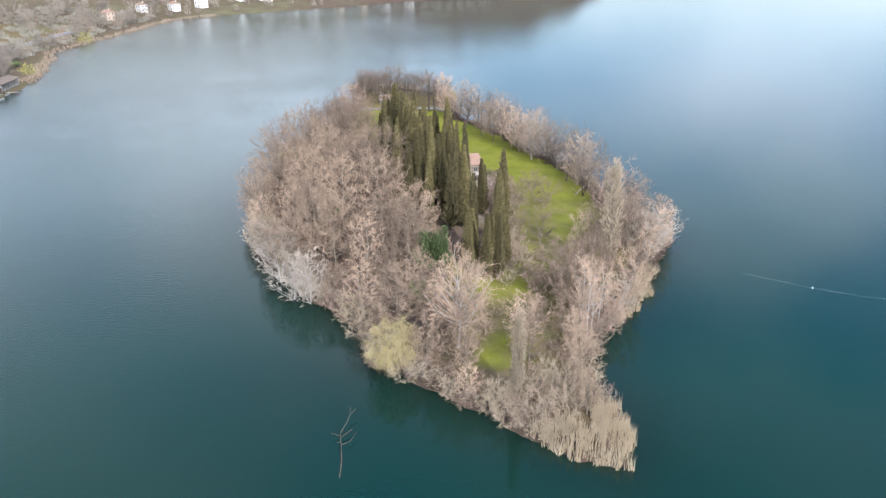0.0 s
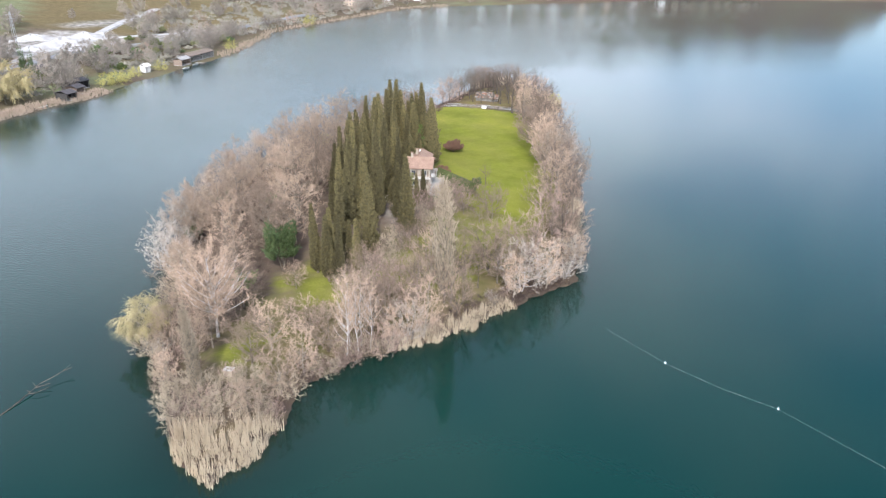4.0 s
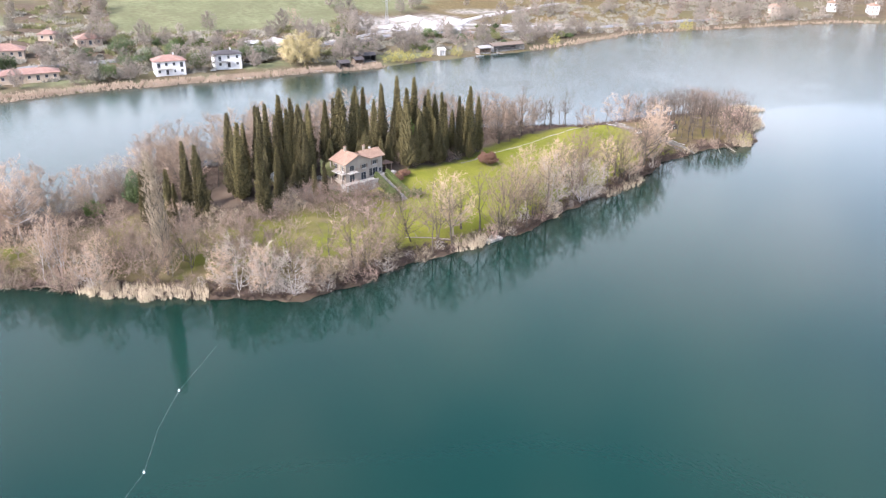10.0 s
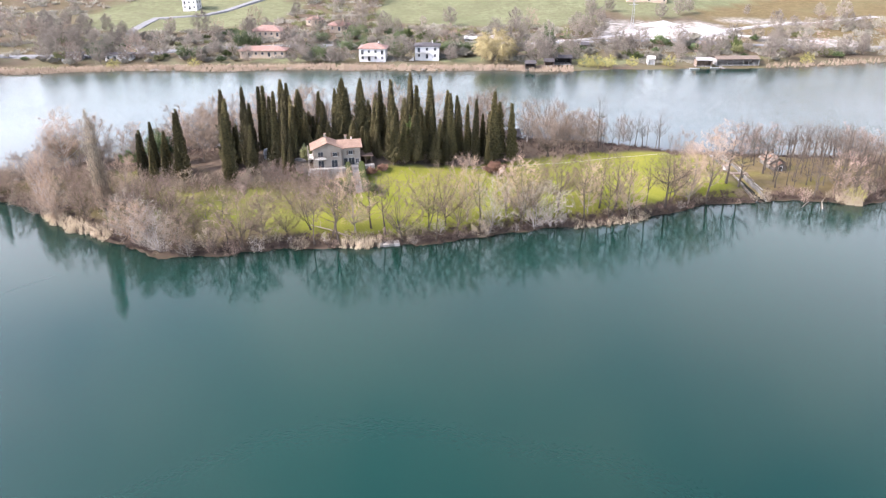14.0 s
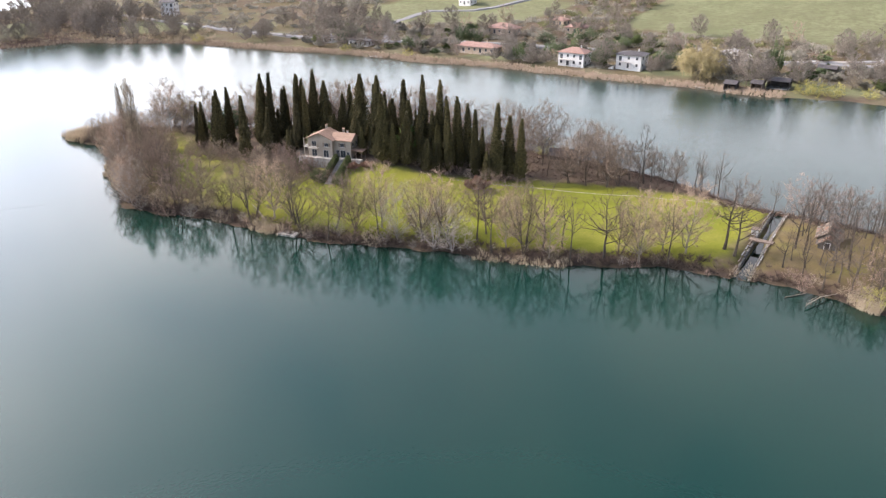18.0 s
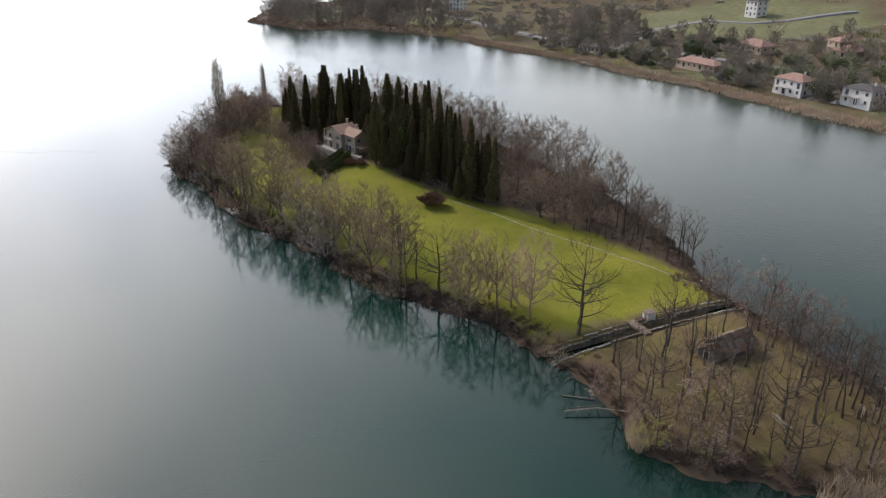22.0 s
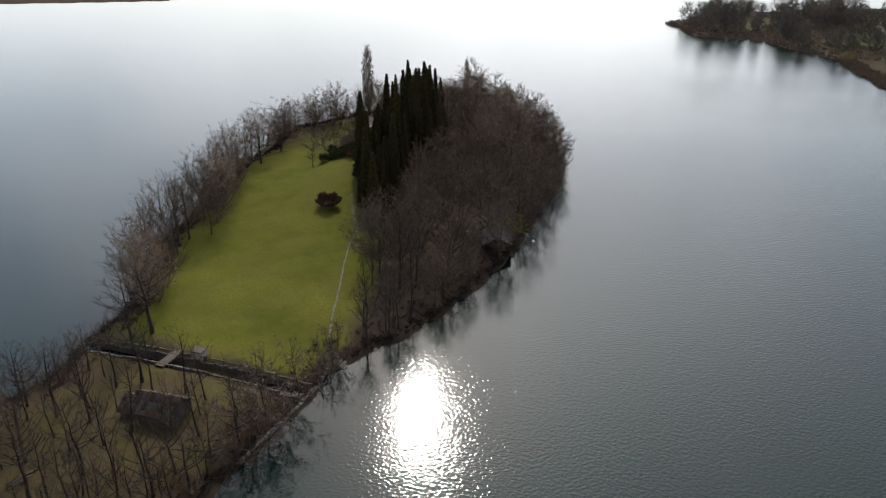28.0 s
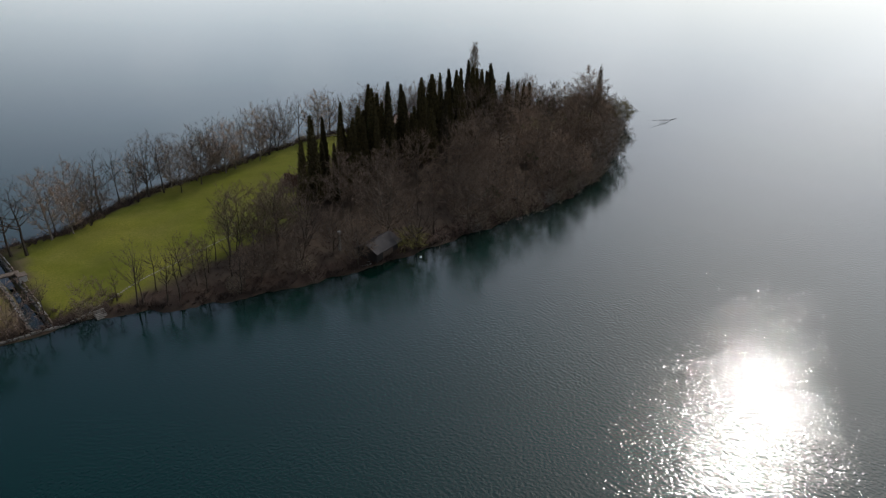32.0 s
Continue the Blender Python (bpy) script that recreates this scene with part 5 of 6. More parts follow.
steps = thing("garden_steps", pose(8.9, 165.2, 6.7, 0, 0, 107.8) @ Matrix.Scale(0.87, 4), "long pale stone steps between hedges below the terrace", "steps")
for i in range(26):
    y = -0.2 - i * 0.4
    part("step", box(9.9, y - 0.4, -1.4 - i * 0.165, 12.1, y, -0.12 - i * 0.165, 0.015), "stone", steps)
for x in (9.1, 12.9):
    hd = thing("hedge", pose(8.9, 165.2, 6.7, 0, 0, 107.8) @ Matrix.Scale(0.87, 4), "clipped dark green hedge beside the garden steps", "hedge", "hedges beside the steps")

    def hedge_point(r, x=x):
        y, a = r.uniform(-10.6, -0.8), r.uniform(0, math.pi)
        z = 0.75 - 0.41 * (-0.8 - y)
        o = Vector((math.cos(a), 0, math.sin(a)))
        return Vector((x + 0.8 * o.x, y, z - 0.5 + 1.05 * o.z + r.uniform(-1.1, 0) * (abs(o.x) > 0.7))), o
    part("foliage", clump_cloud(int(x * 10), 2600, hedge_point, 0.25, 0.3, 0.13), "hedge", hd)
    part("heart", box(x - 0.66, -11.2, -1.1, x + 0.66, -0.9, 0.6, 0.1, Matrix.Translation((0, -0.8, 0)) @ pose(0, 0, 0.1, 22.3, 0, 0) @ Matrix.Translation((0, 0.8, 0))), "hedge", hd)

# a small white garden gateway with a rounded top under the cypresses
gate = thing("garden_gateway", pose(0.6, 151.2, ground_at(0.6, 151.2), 0, 0, 50), "small white rendered gateway with a rounded top", "gateway")
bm = bmesh.new()
outer = [(1.5 * math.cos(math.pi * i / 12), 1.6 + 1.2 * math.sin(math.pi * i / 12)) for i in range(13)]
inner = [(0.75 * math.cos(math.pi * i / 12), 1.5 + 0.6 * math.sin(math.pi * i / 12)) for i in range(13)]
outer, inner = [(1.5, -0.4)] + outer + [(-1.5, -0.4)], [(0.75, -0.4)] + inner + [(-0.75, -0.4)]
fro = [[bm.verts.new((x, y0, z)) for x, z in ring] for y0 in (-0.25, 0.25) for ring in (outer, inner)]
for i in range(len(outer) - 1):
    for a, c in ((0, 1), (3, 2), (2, 0), (1, 3)):
        bm.faces.new((fro[a][i], fro[a][i + 1], fro[c][i + 1], fro[c][i]))
for i in (0, len(outer) - 1):
    bm.faces.new((fro[0][i], fro[1][i], fro[3][i], fro[2][i]))
bmesh.ops.recalc_face_normals(bm, faces=bm.faces[:])
part("arch", bm, "white_wall", gate)
part("threshold", box(-0.9, -0.4, -0.3, 0.9, 0.4, 0.08, 0.02), "stone_pale", gate)

# low retaining walls of pale stones along the grove and the garden
def stone_row(name, pts, w, h, label, mat="stone_pale", step=0.55, cat="wall", sink=0.5, fill=0.47):
    """A wall or path edge of separate blocks that follows the ground."""
    r = random.Random(len(pts) * 31 + int(pts[0][0]))
    row = thing(name, pose(pts[0][0], pts[0][1], ground_at(*pts[0])), label, cat)
    back = row.matrix_basis.inverted()
    bm = box(-step * fill, -w / 2, -sink, step * fill, w / 2, h, 0.03)
    me = bpy.data.meshes.new("stone")
    bm.to_mesh(me)
    bm.free()
    me.materials.append(M[mat])
    for (ax, ay), (bx, by) in zip(pts, pts[1:]):
        n = max(1, int(math.hypot(bx - ax, by - ay) / step))
        a = math.degrees(math.atan2(by - ay, bx - ax))
        for i in range(n):
            u = (i + 0.5) / n
            x, y = ax + (bx - ax) * u + r.uniform(-0.05, 0.05), ay + (by - ay) * u + r.uniform(-0.05, 0.05)
            part("stone", me, "", row, at=back @ pose(x, y, ground_at(x, y) + h * r.uniform(-0.2, 0.15), r.uniform(-3, 3), r.uniform(-3, 3), a + r.uniform(-5, 5)) @ Matrix.Diagonal((r.uniform(0.85, 1.03), r.uniform(0.85, 1.15), 1, 1)))
    return row


stone_row("garden_wall", [(3.5, 163), (2.6, 157), (3.6, 152)], 0.4, 0.7, "low pale stone wall of the yard beside the house", "stone")

# the stone path along the lawn and the quay at its northern end
path_pts = [(-14.5, 216), (-17, 224), (-20.5, 232.5), (-24, 240), (-27.5, 248.5), (-31, 256), (-34, 262)]
stone_row("stone_path", path_pts, 0.3, 0.05, "narrow path of separate pale stones along the lawn's edge", "stone", 0.62, "path", 0.2, 0.42)
stone_row("stone_path", [(-5, 201), (-10, 209), (-14.5, 216)], 0.5, 0.03, "narrow stone path beside the grove", "stone_dark", 0.75, "path", 0.2)
stone_row("quay_wall", [(-34.3, 261.5), (-35.2, 266), (-35.4, 271), (-35.2, 277), (-34.9, 284)], 0.5, 0.22, "weathered stone quay wall along the water", "stone", 0.8, "quay", 2.2, 0.5)
quay_steps = thing("quay_steps", pose(-34.6, 260.6, 0, 0, 0, 96), "worn stone steps going down into the lake", "steps")
for i in range(6):
    part("step", box(-0.9, 0.1 + i * 0.3, -0.8, 0.9, 0.4 + i * 0.3, 0.9 - i * 0.17, 0.02), "stone", quay_steps)

# the channel between the lawn and the islet: dark walls, plank edges and posts
CH = [(-35, 269.3), (-24, 269.9), (-12, 270.5), (0, 271.1), (4.5, 271.3)]
rc = random.Random(17)
for off in (-1.35, 1.35):
    stone_row("channel_wall", [(x, y + off) for x, y in CH], 0.4, 0.2, "dark stone wall of the narrow channel", "stone_dark", 0.8, "wall", 1.7)
    edge = thing("channel_edging", pose(0, 0, 0), "weathered plank edging with short posts along the channel", "edging", "plank edgings of the channel")
    for (ax, ay), (bx, by) in zip(CH, CH[1:]):
        n = max(1, int(math.hypot(bx - ax, by - ay) / 2.6))
        turn = math.degrees(math.atan2(by - ay, bx - ax))
        for i in range(n):
            u = (i + 0.5) / n
            x, y = ax + (bx - ax) * u, ay + (by - ay) * u + off * 1.28
            z = max(0.6, ground_at(x, y + off * 0.3))
            part("plank", box(-1.22, -0.11, 0.0, 1.22, 0.11, 0.16, 0.02), rc.choice(("wood", "wood_grey", "wood")), edge, at=pose(x, y, z + 0.18 + rc.uniform(-0.05, 0.05), rc.uniform(-4, 4), rc.uniform(-2, 2), turn + rc.uniform(-1.5, 1.5)))
            part("post", box(-0.08, -0.08, -1.2, 0.08, 0.08, 0.45), "wood", edge, at=pose(x - 1.25, y, z, rc.uniform(-3, 3), rc.uniform(-3, 3), 0))
bridge = thing("footbridge", pose(-12.6, 270.5, 0, 0, 0, 3), "small flat plank footbridge over the channel", "bridge")
for i in range(6):
    part("plank", box(-0.75 + i * 0.25, -2.3, 1.72, -0.52 + i * 0.25, 2.3, 1.79), "wood", bridge)
for x in (-0.7, 0.7):
    part("beam", box(x - 0.08, -2.4, 1.54, x + 0.08, 2.4, 1.715), "wood", bridge)

hut = thing("small_hut", pose(-16.3, 268.3, ground_at(-16.3, 268.0), 0, 0, 4) @ Matrix.Scale(0.8, 4), "low white masonry hut with a flat brown slab roof", "hut")
part("wall", box(-1.05, -0.8, -0.5, 1.05, 0.8, 1.35, 0.02), "white_wall", hut)
part("roof", box(-1.25, -1.0, 1.353, 1.25, 1.0, 1.5, 0.03), "wood", hut)
part("door", box(1.045, -0.35, 0.0, 1.09, 0.35, 1.1), "wood_grey", hut)

shelter = thing("stone_shelter", pose(-20.4, 281.5, ground_at(-20.4, 281.5), 0, 0, 6), "old brown stone hut with a low shingled two-tier roof", "hut")
part("wall", gable_walls(-3.6, 2.4, -2.1, 2.1, -0.4, 1.5, 2.9, "x"), "stone_dark", shelter)
part("porch_wall", gable_walls(2.4, 4.4, -1.7, 1.7, -0.4, 1.0, 2.1, "x"), "stone_dark", shelter)
r6 = random.Random(6)
for roof_name, x0, x1, half, ze, zr in (("roof", -3.6, 2.4, 2.1, 1.55, 2.95), ("porch_roof", 2.5, 4.4, 1.7, 1.05, 2.15)):
    slabs = part(roof_name, gable_roof(x0, x1, -half, half, ze, zr, "x", 0.45, 0.1), "wood", shelter)
    slope = (zr - ze) / half
    tilt = math.degrees(math.atan(slope))
    n = int((x1 - x0 + 0.9) / 0.62)
    for s in (-1, 1):
        for row in range(5):
            y = s * (half + 0.4 - (half + 0.35) * (row + 0.5) / 5)
            for i in range(n):
                part("shingle", box(-0.33, -0.31, -0.02, 0.33, 0.31, 0.03), r6.choice(("wood", "bark_dark", "russet", "bark_dark", "stone_dark")), slabs, at=pose(x0 - 0.4 + (i + 0.5) * 0.62 + r6.uniform(-0.05, 0.05), y, zr - slope * abs(y) + 0.13 + 0.02 * row, -s * tilt + r6.uniform(-2, 3), r6.uniform(-2, 2), r6.uniform(-5, 5)))
# no opening is cut; a near-black sheet paints the shade inside the door
part("doorway", box(4.395, -0.5, -0.1, 4.43, 0.35, 1.25), "dark", shelter)
fr = part("door_frame", box(4.4, -0.62, -0.1, 4.46, -0.5, 1.37), "white_wall", shelter, "white-painted door frame")
part("lintel", box(4.4, -0.5, 1.25, 4.46, 0.47, 1.37), "white_wall", fr)
part("jamb", box(4.4, 0.35, -0.1, 4.46, 0.47, 1.25), "white_wall", fr)
# stacked logs and a felled pile on the islet's grass
for x, y, rz, n in ((-25.5, 300.5, 30, 9), (-14.5, 297.5, 80, 6)):
    pile = thing("log_pile", pose(x, y, ground_at(x, y), 0, 0, rz), "heap of cut grey branches on dry grass", "logs")
    for i in range(n):
        V, F = [], []
        a, c = Vector((-1.4 + r6.uniform(-0.4, 0.2), (i % 4) * 0.22 - 0.4, 0.1 + 0.17 * (i // 4))), Vector((1.2 + r6.uniform(-0.3, 0.6), (i % 4) * 0.26 - 0.45, 0.12 + 0.17 * (i // 4)))
        tube_into(V, F, a, c, 0.1, 0.07, 6)
        part("log", (V, F), r6.choice(("bark_pale", "bark")), pile)

# a bleached trunk fallen across the eastern bank
fallen = thing("fallen_tree", pose(35.0, 175.5, ground_at(35.0, 175.5)), "bleached fallen tree trunk lying across the bank", "tree")
V, F = [], []
for a, c, r0, r1 in (((-2.6, -5.5, 0.5), (-0.6, -1.0, 0.45), 0.08, 0.13), ((-0.6, -1.0, 0.45), (1.4, 3.0, 0.1), 0.13, 0.18)):
    tube_into(V, F, Vector(a), Vector(c), r0, r1, 7)
part("trunk", (V, F), "bark_pale", fallen)
for pts in (((-1.6, -3.2, 0.5), (-2.8, -3.4, 1.4), (-3.4, -4.2, 1.9)), ((0.2, 0.6, 0.35), (1.2, 0.2, 1.3), (1.4, -0.5, 2.0))):
    V, F = [], []
    for i, (a, c) in enumerate(zip(pts, pts[1:])):
        tube_into(V, F, Vector(a), Vector(c), 0.07 - 0.03 * i, 0.045 - 0.025 * i, 5)
    part("branch", (V, F), "bark_pale", fallen)

# the pale stone landing on the eastern bank
landing = thing("stone_landing", pose(37.6, 187.4, 0, 0, 0, 105), "pale weathered stone landing slab at the water's edge", "landing")
for i in range(4):
    part("slab", box(-2.2 + i * 1.12, -1.3, -0.6, -1.12 + i * 1.12, 1.3, 0.42 + r6.uniform(-0.03, 0.05), 0.04), "stone" if i % 2 else "stone_dark", landing)

boathouse = thing("boathouse", pose(-43.4, 210.6, 0.2, 0, 0, 20), "dark wooden boathouse with grey pitched roof over the water", "boathouse")
part("wall", gable_walls(-2.4, 2.4, -3.6, 3.6, -1.2, 2.1, 3.4), "dark", boathouse)
part("roof", gable_roof(-2.4, 2.4, -3.6, 3.6, 2.15, 3.5, "y", 0.5), "slate", boathouse)
part("door", box(-2.46, -1.6, -0.6, -2.38, 1.6, 1.8), "wood", boathouse)
jetty = thing("jetty", pose(-41.8, 218.6, 0, 0, 0, 20), "small grey plank jetty beside the boathouse", "jetty")
for i in range(9):
    part("plank", box(-2.2, -1.3 + i * 0.3, 0.42, 2.0, -1.03 + i * 0.3, 0.48), "wood_grey", jetty)
for x in (-2.0, 1.8):
    for y in (-1.2, 1.2):
        part("post", box(x - 0.08, y - 0.08, -2.5, x + 0.08, y + 0.08, 0.9, 0.01), "wood", jetty)


def rowing_boat(x, y, rz, label="small grey rowing boat moored at the shore", mat="wood_grey", length=4.0, z=0.0):
    """An open hull lofted from ribs, with thwarts."""
    ob = thing("rowing_boat", pose(x, y, z, 0, 0, rz), label, "boat")
    bm = bmesh.new()
    rows_ = []
    for i in range(9):
        u = i / 8
        w = 0.72 * math.sin(math.pi * (0.12 + 0.83 * u)) ** 0.6
        ring = []
        for j in range(7):
            a = math.pi * (j / 6)
            ring.append(bm.verts.new(((u - 0.5) * length, -w * math.cos(a), 0.42 - 0.55 * math.sin(a) + 0.12 * (2 * u - 1) ** 2)))
        rows_.append(ring)
    for a, c in zip(rows_, rows_[1:]):
        for j in range(6):
            bm.faces.new((a[j], a[j + 1], c[j + 1], c[j]))
    bmesh.ops.solidify(bm, geom=bm.faces[:], thickness=0.04)
    part("hull", bm, mat, ob)
    for u in (-0.2, 0.1, 0.35):
        part("thwart", box(u * length - 0.12, -0.6, 0.2, u * length + 0.12, 0.6, 0.24), "wood", ob)
    return ob


rowing_boat(-45.6, 216.0, 75)
pillar = thing("stone_pillar", pose(-39.4, 216.8, ground_at(-39.4, 216.8)), "slim pale stone pillar behind the jetty", "pillar")
part("shaft", box(-0.22, -0.22, -0.5, 0.22, 0.22, 3.9, 0.03), "stone", pillar)
part("cap", box(-0.32, -0.32, 3.902, 0.32, 0.32, 4.1, 0.03), "stone_pale", pillar)
pier = thing("sunken_pier", pose(9.3, 283.4, 0, 0, 0, 159), "broken grey timber pier half under water", "pier")
V, F = [], []
for a, c in (((0, 0, 0.55), (4.5, 0.2, 0.75)), ((4.5, 0.2, 0.75), (9.4, -0.6, 0.45))):
    tube_into(V, F, Vector(a), Vector(c), 0.11, 0.1, 6)
part("beam", (V, F), "bark_pale", pier)
for i in range(6):
    part("post", box(0.3 + i * 1.5, 0.15, -2.0, 0.39 + i * 1.5, 0.24, 0.9 + 0.3 * (i % 2)), "wood", pier)
V, F = [], []
tube_into(V, F, Vector((0.9, 0.22, 1.0)), Vector((5.0, 0.3, 1.12)), 0.04, 0.04, 5)
part("rail", (V, F), "wood", pier)
V, F = [], []
tube_into(V, F, Vector((0.5, 4.2, 0.1)), Vector((5.0, 3.0, 0.2)), 0.09, 0.07, 6)
part("low_beam", (V, F), "wood", pier)

# fallen dead tree in the water off the southern tip
dead = thing("dead_tree", pose(-12.6, 71.0, 0), "fallen bleached dead tree standing out of the water", "tree")
V, F = [], []
run = [(0, -0.8, -0.1), (-0.1, 2.2, 0.1), (-0.5, 5, 0.31), (-0.9, 7.4, 0.52)]
for i, (a, c) in enumerate(zip(run, run[1:])):
    tube_into(V, F, Vector(a), Vector(c), 0.11 - 0.025 * i, 0.085 - 0.025 * i, 6)
part("trunk", (V, F), "bark_dark", dead)
for k, pts in enumerate(([(-0.9, 7.4, 0.52), (-0.3, 9.2, 0.73), (0, 10.8, 0.94), (-0.1, 12.2, 1.18)], [(0, 10.8, 0.94), (0.7, 11.8, 1.15)], [(-0.7, 6.6, 0.43), (0.6, 8, 0.67)], [(-0.5, 5.2, 0.34), (0.5, 5.6, 0.49), (1.2, 7.2, 0.67)], [(-0.8, 6.8, 0.46), (-2, 7.2, 0.61)], [(-0.6, 5.6, 0.37), (-1.1, 5.5, 0.52)])):
    V, F = [], []
    for i, (a, c) in enumerate(zip(pts, pts[1:])):
        tube_into(V, F, Vector(a), Vector(c), 0.06 - 0.014 * i, 0.046 - 0.014 * i, 5)
    part("branch", (V, F), "bark_dark", dead)

# the floating line with its buoys, off the eastern shore
line_pts = [Vector(q) for q in ((58, 128, 0.02), (68.2, 121.3, 0.02), (76, 117.8, 0.02), (84.2, 115.5, 0.02), (96, 108, 0.02), (118, 96, 0.02))]
V, F = [], []
for a, c in zip(line_pts, line_pts[1:]):
    tube_into(V, F, a, c, 0.009, 0.009, 4)
tagged(part("floating_line", (V, F), "rope"), "thin pale floating line on the lake surface", "rope")


def ball(r, seg=12, rings=8):
    bm = bmesh.new()
    bmesh.ops.create_uvsphere(bm, u_segments=seg, v_segments=rings, radius=r)
    return bm


for q in (line_pts[1], line_pts[3]):
    by = thing("buoy", pose(q.x, q.y, 0.05), "small white round buoy on the floating line", "buoy", "buoys on the floating line")
    part("float", ball(0.14), "buoy", by, smooth=True)
    bm = bmesh.new()
    bmesh.ops.create_cone(bm, segments=8, radius1=0.06, radius2=0.05, depth=0.16, cap_ends=True, matrix=Matrix.Translation((0, 0, 0.3)))
    part("stem", bm, "metal", by)


mooring = thing("buoy", pose(-49.5, 204.7, 0.05), "small white mooring buoy beside the boathouse", "buoy")
part("float", ball(0.24), "buoy", mooring, smooth=True)
part("ring", box(-0.04, -0.04, 0.2, 0.04, 0.04, 0.36, 0.01), "metal", mooring)
block = thing("stone_block", pose(10.9, 90.3, ground_at(10.9, 90.3), 0, 0, 12), "low pale masonry block in the dry grass", "block")
part("body", box(-0.65, -0.5, -0.3, 0.65, 0.5, 0.95, 0.04), "ochre_wall", block)
part("lid", box(-0.72, -0.56, 0.952, 0.72, 0.56, 1.04, 0.02), "stone_pale", block)


# ---- far shore ----
def villa(name, x, y, rz, w, d, floors, walls, roof, label, hip=True, base=0.0, balcony_side=True, roof_rise=1.8, z=None):
    """A house with its front along local x, facing -y."""
    z = ground_at(x, y) if z is None else z
    ob = thing(name, pose(x, y, z, 0, 0, rz), label, "house")
    h = base + 2.9 * floors
    part("wall", box(-w / 2, -d / 2, -1.2, w / 2, d / 2, h, 0.02), walls, ob)
    if hip:
        part("roof", hip_roof(-w / 2, w / 2, -d / 2, d / 2, h + 0.05, h + roof_rise, 0.7), roof, ob)
    else:
        part("roof", gable_roof(-w / 2, w / 2, -d / 2, d / 2, h + 0.02, h + roof_rise, "x", 0.7), roof, ob)
    n = max(2, int(w / 2.9))
    for fl in range(floors):
        zz = base + 2.9 * fl
        for i in range(n):
            u = -w / 2 + w * (i + 0.5) / n
            tall = (i + fl) % 3 == 1
            window(ob, pose(u, -d / 2 - 0.01, zz + (0.1 if tall else 0.9)), 1.3 if tall else 1.1, 2.1 if tall else 1.3)
        for s in (-1, 1):
            for i in range(2):
                window(ob, pose(s * (w / 2 + 0.01), -d / 4 + i * d / 2, zz + 0.9, 0, 0, 90 * s), 1.1, 1.3)
        if balcony_side and fl > 0:
            bc = part("balcony", box(-w * 0.46, -d / 2 - 1.4, zz - 0.16, w * 0.1, -d / 2 - 0.003, zz, 0.02), "stone_pale", ob)
            railing("balcony_rail", bc, [(-w * 0.45, -d / 2 - 1.35, zz), (w * 0.09, -d / 2 - 1.35, zz)], 0.95, 0.5, "metal")
            for i in range(3):
                u = -w * 0.44 + i * w * 0.26
                part("balcony_post", box(u - 0.11, -d / 2 - 1.35, zz - 2.9, u + 0.11, -d / 2 - 1.13, zz - 0.16), walls, bc)
    chimney(ob, w * 0.2, d * 0.1, h + 0.4, h + roof_rise + 0.7, walls)
    return ob


villa("villa", -182, 145.5, 93, 12.5, 9, 2, "white_wall", "tile_red", "white lakeside villa with red hipped roof and balconies", base=0.1, roof_rise=2.1)
vb = villa("villa", -188, 171, 93, 11.5, 10, 2, "white_wall", "slate", "white lakeside villa with dark low roof", base=0.8, roof_rise=1.3)
for i in range(9):
    part("outside_step", box(-6.5 - i * 0.3, -6.4, -0.5, -6.2 - i * 0.3, -5.1, 1.5 - i * 0.18), "stone_pale", vb)
villa("bungalow", -184, 91, 96, 22, 8.5, 1, "ochre_wall", "tile_red", "long ochre bungalow with red tiled roof on the shore", base=0.4, balcony_side=False)
villa("farmhouse", -227, 80, 90, 16, 10, 1, "ochre_wall", "tile_red", "ochre house with red tiled roof above the road", base=0.8, roof_rise=2.6)
villa("farmhouse", -246, 115, 100, 11, 9, 1, "ochre_wall", "tile_red", "small ochre house with red roof behind trees", base=0.6, roof_rise=2.4)
villa("farmhouse", -262, 97, 80, 8, 7, 1, "ochre_wall", "tile_red", "low ochre outbuilding with red roof", balcony_side=False)
villa("tall_house", -171, -143, 120, 9, 8, 3, "white_wall", "slate", "tall white house near the reedy point", hip=False, balcony_side=False, roof_rise=1.2)
villa("tall_house", -295, 10, 90, 9, 8, 3, "white_wall", "slate", "tall pale house on the hillside", balcony_side=False)
villa("low_house", -171, 24, 100, 12, 7, 1, "white_wall", "slate", "low white house with flat dark roof by the road", balcony_side=False, roof_rise=0.7)
villa("low_house", -168, 2, 105, 9, 6, 1, "white_wall", "slate", "low pale shed by the lake road", balcony_side=False, roof_rise=0.7)
villa("farmhouse", -352, 300, 90, 26, 10, 1, "ochre_wall", "tile_red", "long farm building with red roof on the hill", balcony_side=False)


